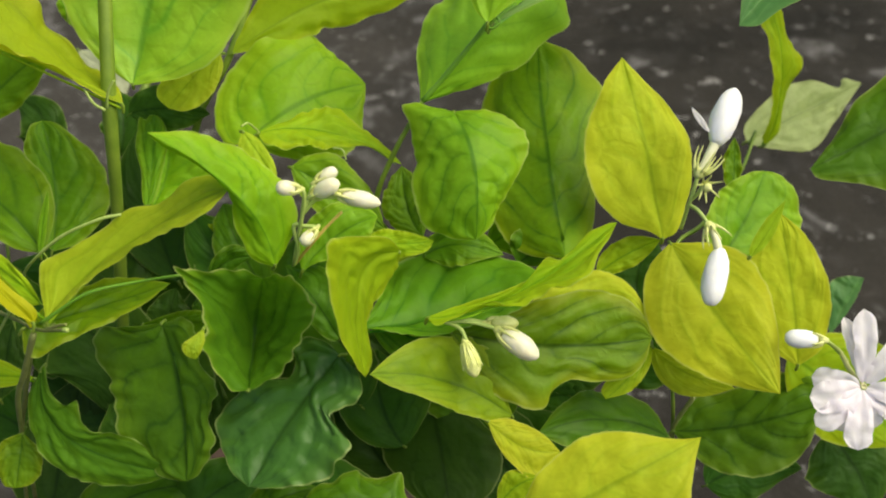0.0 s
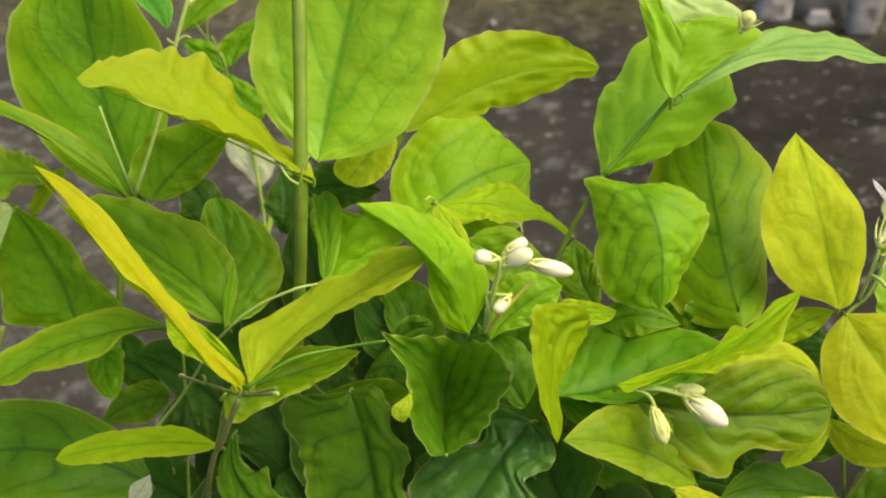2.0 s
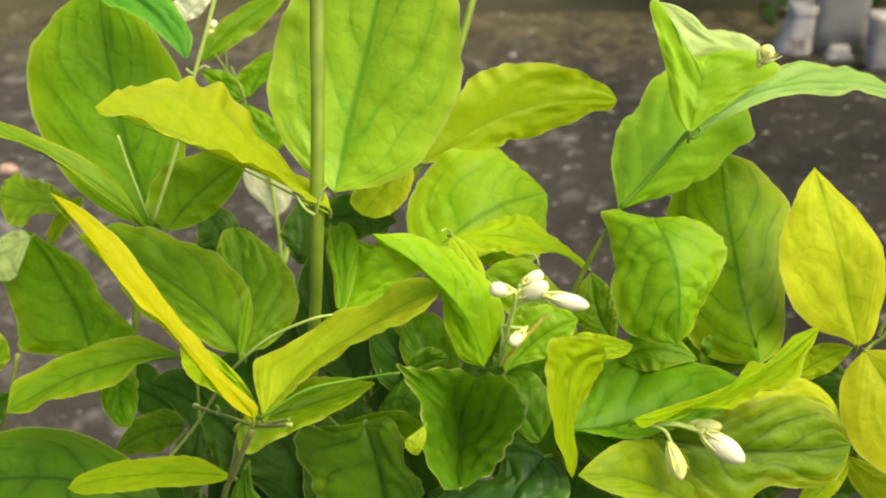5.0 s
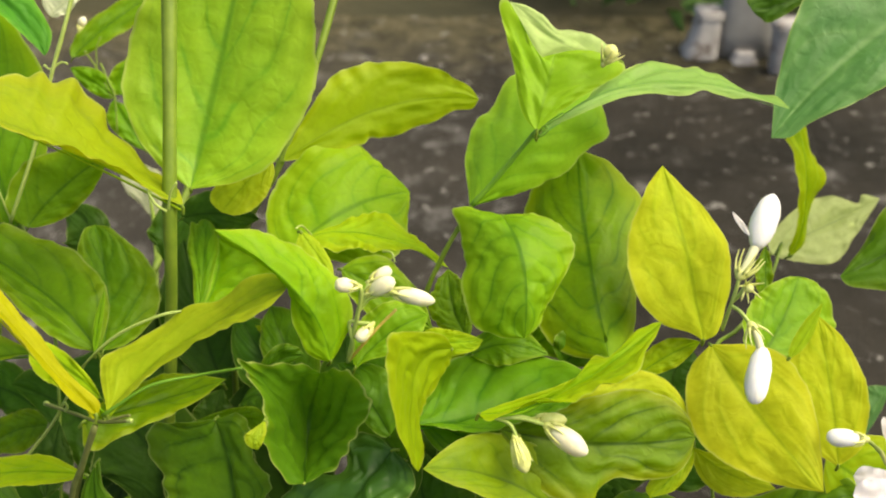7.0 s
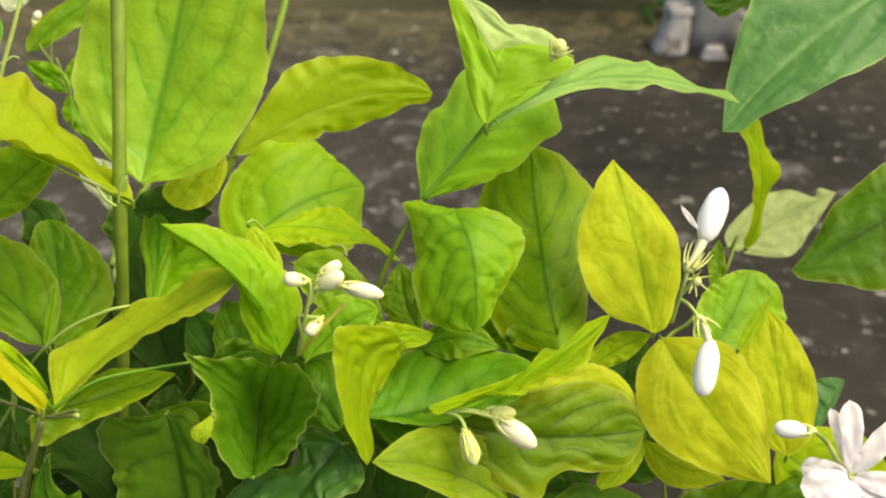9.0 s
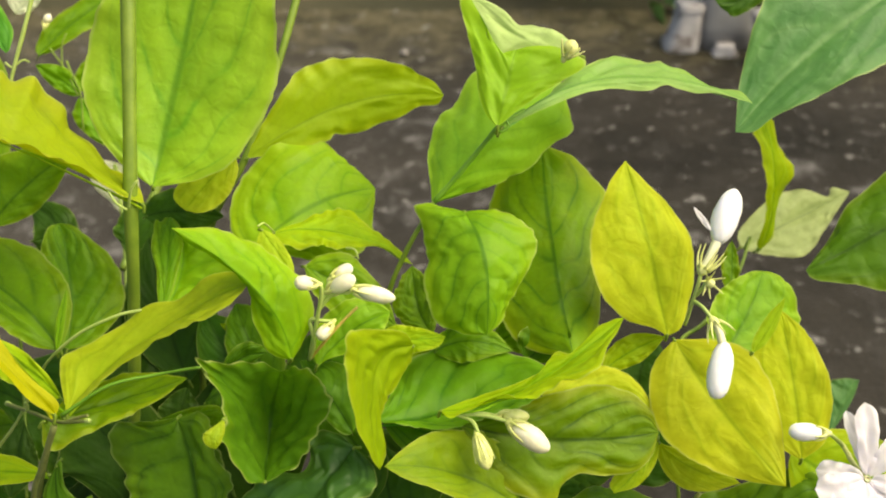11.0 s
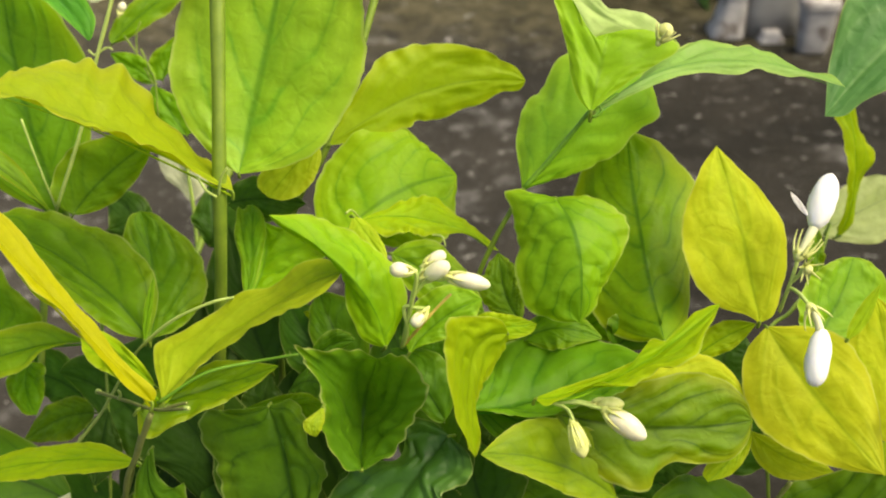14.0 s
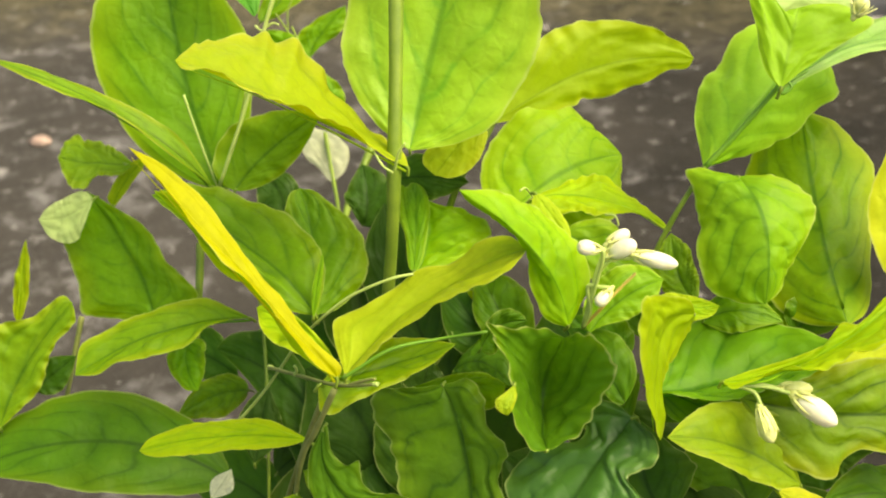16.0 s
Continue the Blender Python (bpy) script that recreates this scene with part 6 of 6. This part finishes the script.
stem([(0.1354, 0.4853, 0.3902), (0.1212, 0.4445, 0.4026), (0.1001, 0.3967, 0.4223), (0.0874, 0.3795, 0.4243), (0.0851, 0.3679, 0.4007), (0.0891, 0.3479, 0.3574), (0.0918, 0.3478, 0.2410)], 0.0009, STEM, "", taper=0.8)
stem([(0.0945, 0.3458, 0.3796), (0.0881, 0.3441, 0.3658), (0.0876, 0.3482, 0.3413)], 0.0009, TWIG, "", taper=0.8)
stem([(-0.1362, 0.3186, 0.4349), (-0.1490, 0.3280, 0.3975), (-0.1600, 0.3369, 0.3595), (-0.1784, 0.3564, 0.2690)], 0.001, TWIG, "", taper=0.8)
stem([(-0.1757, 0.5843, 0.3960), (-0.1695, 0.5623, 0.3792), (-0.1635, 0.5359, 0.3742), (-0.1575, 0.5012, 0.3561)], 0.0011, STEM, "", taper=0.8)
stem([(-0.1496, 0.5781, 0.3926), (-0.1585, 0.5554, 0.3764), (-0.1620, 0.5213, 0.3698)], 0.0022, STEM, "", taper=0.8)
stem([(-0.1794, 0.5400, 0.4740), (-0.1753, 0.5351, 0.4660), (-0.1726, 0.5316, 0.4602), (-0.1712, 0.5224, 0.4454)], 0.0005, STEM, "", taper=0.8)
stem([(-0.2493, 0.4829, 0.4315), (-0.2542, 0.4752, 0.4198), (-0.2567, 0.4696, 0.4112)], 0.0016, STEM, "", taper=0.8)
stem([(-0.2586, 0.4210, 0.3908), (-0.2620, 0.4105, 0.3746), (-0.2654, 0.4000, 0.3583)], 0.0012, TWIG, "", taper=0.8)
stem([(-0.2107, 0.4491, 0.4110), (-0.2112, 0.4372, 0.3922), (-0.2127, 0.4213, 0.3673)], 0.0018, STEM, "", taper=0.8)
stem([(-0.1872, 0.5430, 0.4793), (-0.1815, 0.5391, 0.4724), (-0.1774, 0.5354, 0.4661), (-0.1738, 0.5317, 0.4596)], 0.00045, STEM, "", taper=0.8)
stem([(-0.1794, 0.5468, 0.4850), (-0.1815, 0.5437, 0.4799), (-0.1812, 0.5391, 0.4724)], 0.0004, STEM, "", taper=0.8)
stem([(-0.1767, 0.4513, 0.5107), (-0.1740, 0.4505, 0.5091), (-0.1699, 0.4521, 0.5114), (-0.1672, 0.4518, 0.5108)], 0.0005, PALE_STEM, "", taper=0.8)
stem([(-0.0504, 0.3369, 0.4492), (-0.0450, 0.3355, 0.4574), (-0.0391, 0.3379, 0.4638), (-0.0334, 0.3405, 0.4689)], 0.0006, RED_STEM, "reddish flower stalk", taper=0.8)
stem([(-0.0719, 0.3860, 0.4740), (-0.0699, 0.3892, 0.4733), (-0.0670, 0.3936, 0.4669)], 0.0004, PALE_STEM, "", taper=0.8)
stem([(-0.0403, 0.3940, 0.4597), (-0.0368, 0.3913, 0.4606), (-0.0355, 0.3894, 0.4576)], 0.0004, PALE_STEM, "", taper=0.8)
stem([(0.0247, 0.3890, 0.5199), (0.0196, 0.3857, 0.5181), (0.0167, 0.3840, 0.5171), (0.0150, 0.3840, 0.5151), (0.0163, 0.3823, 0.5144), (0.0189, 0.3833, 0.5162), (0.0179, 0.3845, 0.5180)], 0.0006, YOUNG_STEM, "twisted leaf stalk", taper=0.8)
stem([(-0.1158, 0.3765, 0.4872), (-0.1142, 0.3762, 0.4940), (-0.1117, 0.3765, 0.4980)], 0.0005, PALE_STEM, "", taper=0.8)
stem([(-0.1165, 0.3761, 0.4865), (-0.1198, 0.3755, 0.4896), (-0.1229, 0.3779, 0.4938)], 0.0005, PALE_STEM, "", taper=0.8)
stem([(-0.1163, 0.2939, 0.4575), (-0.1148, 0.2932, 0.4581)], 0.0007, PALE_STEM, "pale cut end of a twig", taper=1.0)
stem([(-0.1599, 0.3444, 0.4242), (-0.1612, 0.3456, 0.4235)], 0.0009, PALE_STEM, "pale cut end of a twig", taper=1.0)
stem([(-0.1489, 0.3313, 0.4313), (-0.1480, 0.3307, 0.4340), (-0.1486, 0.3306, 0.4358)], 0.0006, PALE_STEM, "", taper=0.8)
stem([(-0.1253, 0.3023, 0.4503), (-0.1198, 0.2986, 0.4551), (-0.1160, 0.2960, 0.4579)], 0.0006, TWIG, "", taper=0.8)
bud((0.0918, 0.3606, 0.4824), (0.0992, 0.3746, 0.4960), 0.0096, stalk=[(0.0830, 0.3557, 0.4509), (0.0836, 0.3522, 0.4629), (0.0851, 0.3530, 0.4705)], neck=(0.0864, 0.3549, 0.4748), mat=WHITE_BUD, lobes=7, lobe_len=0.008, splay=.16)
bud((0.0933, 0.3387, 0.4550), (0.0892, 0.3256, 0.4409), 0.0085, stalk=[(0.0836, 0.3526, 0.4634), (0.0865, 0.3487, 0.4633)], neck=(0.0899, 0.3439, 0.4602), mat=WHITE_BUD, blunt=True, lobes=5, lobe_len=0.006, splay=.3)
bud((0.0879, 0.3488, 0.4734), (0.0882, 0.3467, 0.4739), 0.003, stalk=[(0.0844, 0.3534, 0.4644), (0.0860, 0.3508, 0.4693)], mat=CALYX, lobes=7, lobe_len=0.0046, splay=.7, label="spent calyx with spread thin lobes")
bud((0.1279, 0.3248, 0.4265), (0.1170, 0.3266, 0.4258), 0.0064, stalk=[(0.1411, 0.3278, 0.4139), (0.1352, 0.3270, 0.4211)], mat=WHITE_BUD, blunt=True, lobes=5, lobe_len=0.004)
bud((-0.0477, 0.3351, 0.4818), (-0.0531, 0.3329, 0.4837), 0.005, stalk=[(-0.0503, 0.3361, 0.4498), (-0.0460, 0.3358, 0.4710), (-0.0448, 0.3356, 0.4790)], lobes=6, lobe_len=0.004, blunt=True)
bud((-0.0420, 0.3423, 0.4746), (-0.0342, 0.3406, 0.4807), 0.0058, stalk=[(-0.0503, 0.3361, 0.4498), (-0.0466, 0.3407, 0.4676)], lobes=6, lobe_len=0.004, blunt=True)
bud((-0.0410, 0.3494, 0.4757), (-0.0354, 0.3514, 0.4784), 0.0044, stalk=[(-0.0466, 0.3407, 0.4676), (-0.0436, 0.3474, 0.4732)], lobes=6, lobe_len=0.004, blunt=True)
bud((-0.0328, 0.3396, 0.4761), (-0.0203, 0.3371, 0.4744), 0.0056, stalk=[(-0.0466, 0.3407, 0.4676), (-0.0416, 0.3414, 0.4735), (-0.0359, 0.3401, 0.4750)], lobes=6, lobe_len=0.006)
bud((-0.0429, 0.3347, 0.4646), (-0.0464, 0.3315, 0.4620), 0.0044, stalk=[(-0.0503, 0.3361, 0.4498), (-0.0482, 0.3355, 0.4574), (-0.0492, 0.3368, 0.4657), (-0.0454, 0.3360, 0.4663)], lobes=6, lobe_len=0.004, blunt=True)
bud((0.0199, 0.3186, 0.4349), (0.0316, 0.3121, 0.4296), 0.0078, stalk=[(-0.0026, 0.3210, 0.4382), (0.0087, 0.3208, 0.4379), (0.0152, 0.3199, 0.4367)], lobes=8, lobe_len=0.007)
bud((0.0163, 0.3236, 0.4350), (0.0254, 0.3236, 0.4350), 0.005, stalk=[(0.0030, 0.3213, 0.4385), (0.0106, 0.3241, 0.4356)], mat=CALYX, lobes=5, lobe_len=0.004)
bud((0.0079, 0.3157, 0.4311), (0.0109, 0.3083, 0.4245), 0.006, stalk=[(-0.0008, 0.3210, 0.4382), (0.0053, 0.3197, 0.4364), (0.0075, 0.3174, 0.4333)], mat=CALYX, lobes=8, lobe_len=0.009)
bud((0.0385, 0.3896, 0.5408), (0.0409, 0.3908, 0.5452), 0.0052, mat=CALYX, lobes=7, lobe_len=0.0052, splay=.5)
bud((-0.1889, 0.5490, 0.4892), (-0.1873, 0.5513, 0.4929), 0.004, lobes=4, lobe_len=0.002)
FLOWER = (0.1434, 0.3153, 0.4138)
VIEW_X, VIEW_Y, VIEW_Z = Vector((1.0000, 0.0000, 0.0000)), Vector((0.0000, 0.6018, 0.7986)), Vector((0.0000, -0.7986, 0.6018))
PETAL_A = (0.0893, 0.3618, 0.4864)
PETAL_B = (0.0860, 0.3640, 0.4904)
PETAL_C = (0.0832, 0.3656, 0.4939)

# ---- pot under the plant ----
pot = empty("flower_pot", (ROOT.x, ROOT.y, 0), "brown clay flower pot standing on the terrace", "pot")
bm = bmesh.new()
add_lathe(bm, (ROOT.x, ROOT.y, 0.003), (ROOT.x, ROOT.y, 0.213), [(0, 0.085), (0.04, 0.09), (0.8, 0.125), (0.82, 0.14), (0.97, 0.143), (1.0, 0.138), (1.0, 0.124), (0.9, 0.122)], 40)
part("pot_body", bm, CLAY, pot)
bm = bmesh.new()
bmesh.ops.create_circle(bm, cap_ends=True, segments=32, radius=0.121, matrix=Matrix.Translation((ROOT.x, ROOT.y, 0.194)))
bmesh.ops.subdivide_edges(bm, edges=bm.edges, cuts=2, use_grid_fill=True)
part("soil", bm, SOIL, pot, "dark potting soil")

# ---- white stand on the terrace ----
stand = empty("plant_stand", (0.425, 1.69, 0), "stained white masonry plant stand with a grey post", "stand")


def flared(bm, x, y, w, d, h, flare, seg=6, lean=0.0):
    """A block that spreads towards its foot, with rounded corners."""
    rings = []
    for k, s in ((0.0, 1.0), (0.06, 1.0), (0.3, 0.55), (0.6, 0.22), (0.85, 0.08), (1.0, 0.0)):
        ring = []
        for j in range(4 * seg):
            ang = 2 * math.pi * (j + 0.5) / (4 * seg)
            c, n = math.cos(ang), math.sin(ang)
            m = (abs(c) ** 5 + abs(n) ** 5) ** 0.2
            ring.append(bm.verts.new((x - lean * s + (w / 2 + flare * s) * c / m, y + (d / 2 + flare * s) * n / m, 0.001 + h * k)))
        rings.append(ring)
    for a, b in zip(rings, rings[1:]):
        for j in range(len(a)):
            bm.faces.new((a[j], a[(j + 1) % len(a)], b[(j + 1) % len(a)], b[j]))
    bm.faces.new(rings[0][::-1])
    bm.faces.new(rings[-1])


for x, y, w, h, flare, lean in ((0.372, 1.716, 0.034, 0.062, 0.008, 0.009), (0.476, 1.653, 0.050, 0.068, -0.005, 0.003)):
    bm = bmesh.new()
    flared(bm, x, y, w, 0.04, h, flare, lean=lean)
    part("foot", bm, WHITEWASH, stand)
    bm = bmesh.new()
    flared(bm, x, y, w + 0.004, 0.044, 0.009, 0.001)
    bmesh.ops.translate(bm, verts=bm.verts, vec=(0, 0, h - 0.002))
    part("cap", bm, WHITEWASH, stand, "white cap of a stand foot")
bm = bmesh.new()
flared(bm, 0.427, 1.715, 0.068, 0.03, 0.62, 0.003)
part("post", bm, GREY_PAINT, stand, "broad grey painted post")
bm = bmesh.new()
flared(bm, 0.424, 1.690, 0.026, 0.022, 0.014, 0.006)
part("foot", bm, WHITEWASH, stand, "low white foot in front of the post")
bm = bmesh.new()
add_lathe(bm, (0.425, 1.715, 0.62), (0.425, 1.715, 0.65), [(0, 0.09), (0.2, 0.1), (0.8, 0.1), (1.0, 0.09)], 28)
part("top_plate", bm, WHITEWASH, stand)

# ---- the open flower ----
FLOWER = Vector(FLOWER)
bm = bmesh.new()
add_lathe(bm, FLOWER - VIEW_Z * 0.002, FLOWER + VIEW_Z * 0.0008, [(0, 0.0008), (0.6, 0.0011), (1, 0.0010), (0.8, 0.0006), (0.5, 0.0003)], 14)
flower = part("flower", bm, THROAT, plant, "open white double jasmine flower", FLOWER)
for ang, length, width, lift, sweep in (
        (104, 0.0242, 0.0048, -0.003, 0.0), (170, 0.0175, 0.0080, -0.002, 0.0), (-121, 0.0175, 0.0085, -0.002, 0.0), (-75, 0.0155, 0.0075, -0.003, 0.0), (-42, 0.0165, 0.0070, -0.002, 0.0),
        (92, 0.0265, 0.0078, 0.003, 0.0), (47, 0.0250, 0.0082, 0.002, 0.1), (-14, 0.0215, 0.0085, 0.001, 0.0), (-98, 0.0215, 0.0095, 0.003, -0.1), (-142, 0.0215, 0.0088, 0.002, 0.0), (-170, 0.0195, 0.0105, 0.003, 0.1)):
    a = radians(ang)
    d = math.cos(a) * VIEW_X + math.sin(a) * VIEW_Y
    s = -math.sin(a) * VIEW_X + math.cos(a) * VIEW_Y
    p0 = FLOWER + d * 0.0012
    p2 = FLOWER + d * length + VIEW_Z * lift
    p1 = 0.5 * (p0 + p2) + VIEW_Z * 0.0016 + s * sweep * width
    bm = bmesh.new()
    blade(bm, p0, p1, p2, s * width * 0.52 + VIEW_Z * 0.0006, -s * width * 0.52 + VIEW_Z * 0.0006, 0.7, 0.5, 4.5, 3, 0.15, 0.35, ang * 0.01, 18, 4, 0.25, 0.03)
    part("petal", bm, PETAL, flower, "", FLOWER)
bm = bmesh.new()
add_tube(bm, [FLOWER - VIEW_Z * 0.001, FLOWER - VIEW_Z * 0.005 + VIEW_Y * 0.005 - VIEW_X * 0.003, Vector((0.1378, 0.3275, 0.4182)), Vector((0.1350, 0.3270, 0.4213))], lambda k: 0.0011 * (1 - 0.4 * k), 6, 10)
part("corolla_tube", bm, CALYX, flower, "pale greenish corolla tube", FLOWER)
# a narrow petal that has sprung loose from the upright bud
bm = bmesh.new()
blade(bm, PETAL_A, PETAL_B, PETAL_C, VIEW_X * 0.0013, -VIEW_X * 0.0013, 0.45, 0.6, 2.2, 3, 0.1, 0.2, 0.4, 14, 3, 0.25, 0.02)
part("petal", bm, PETAL, plant, "narrow loose white petal", PETAL_A)
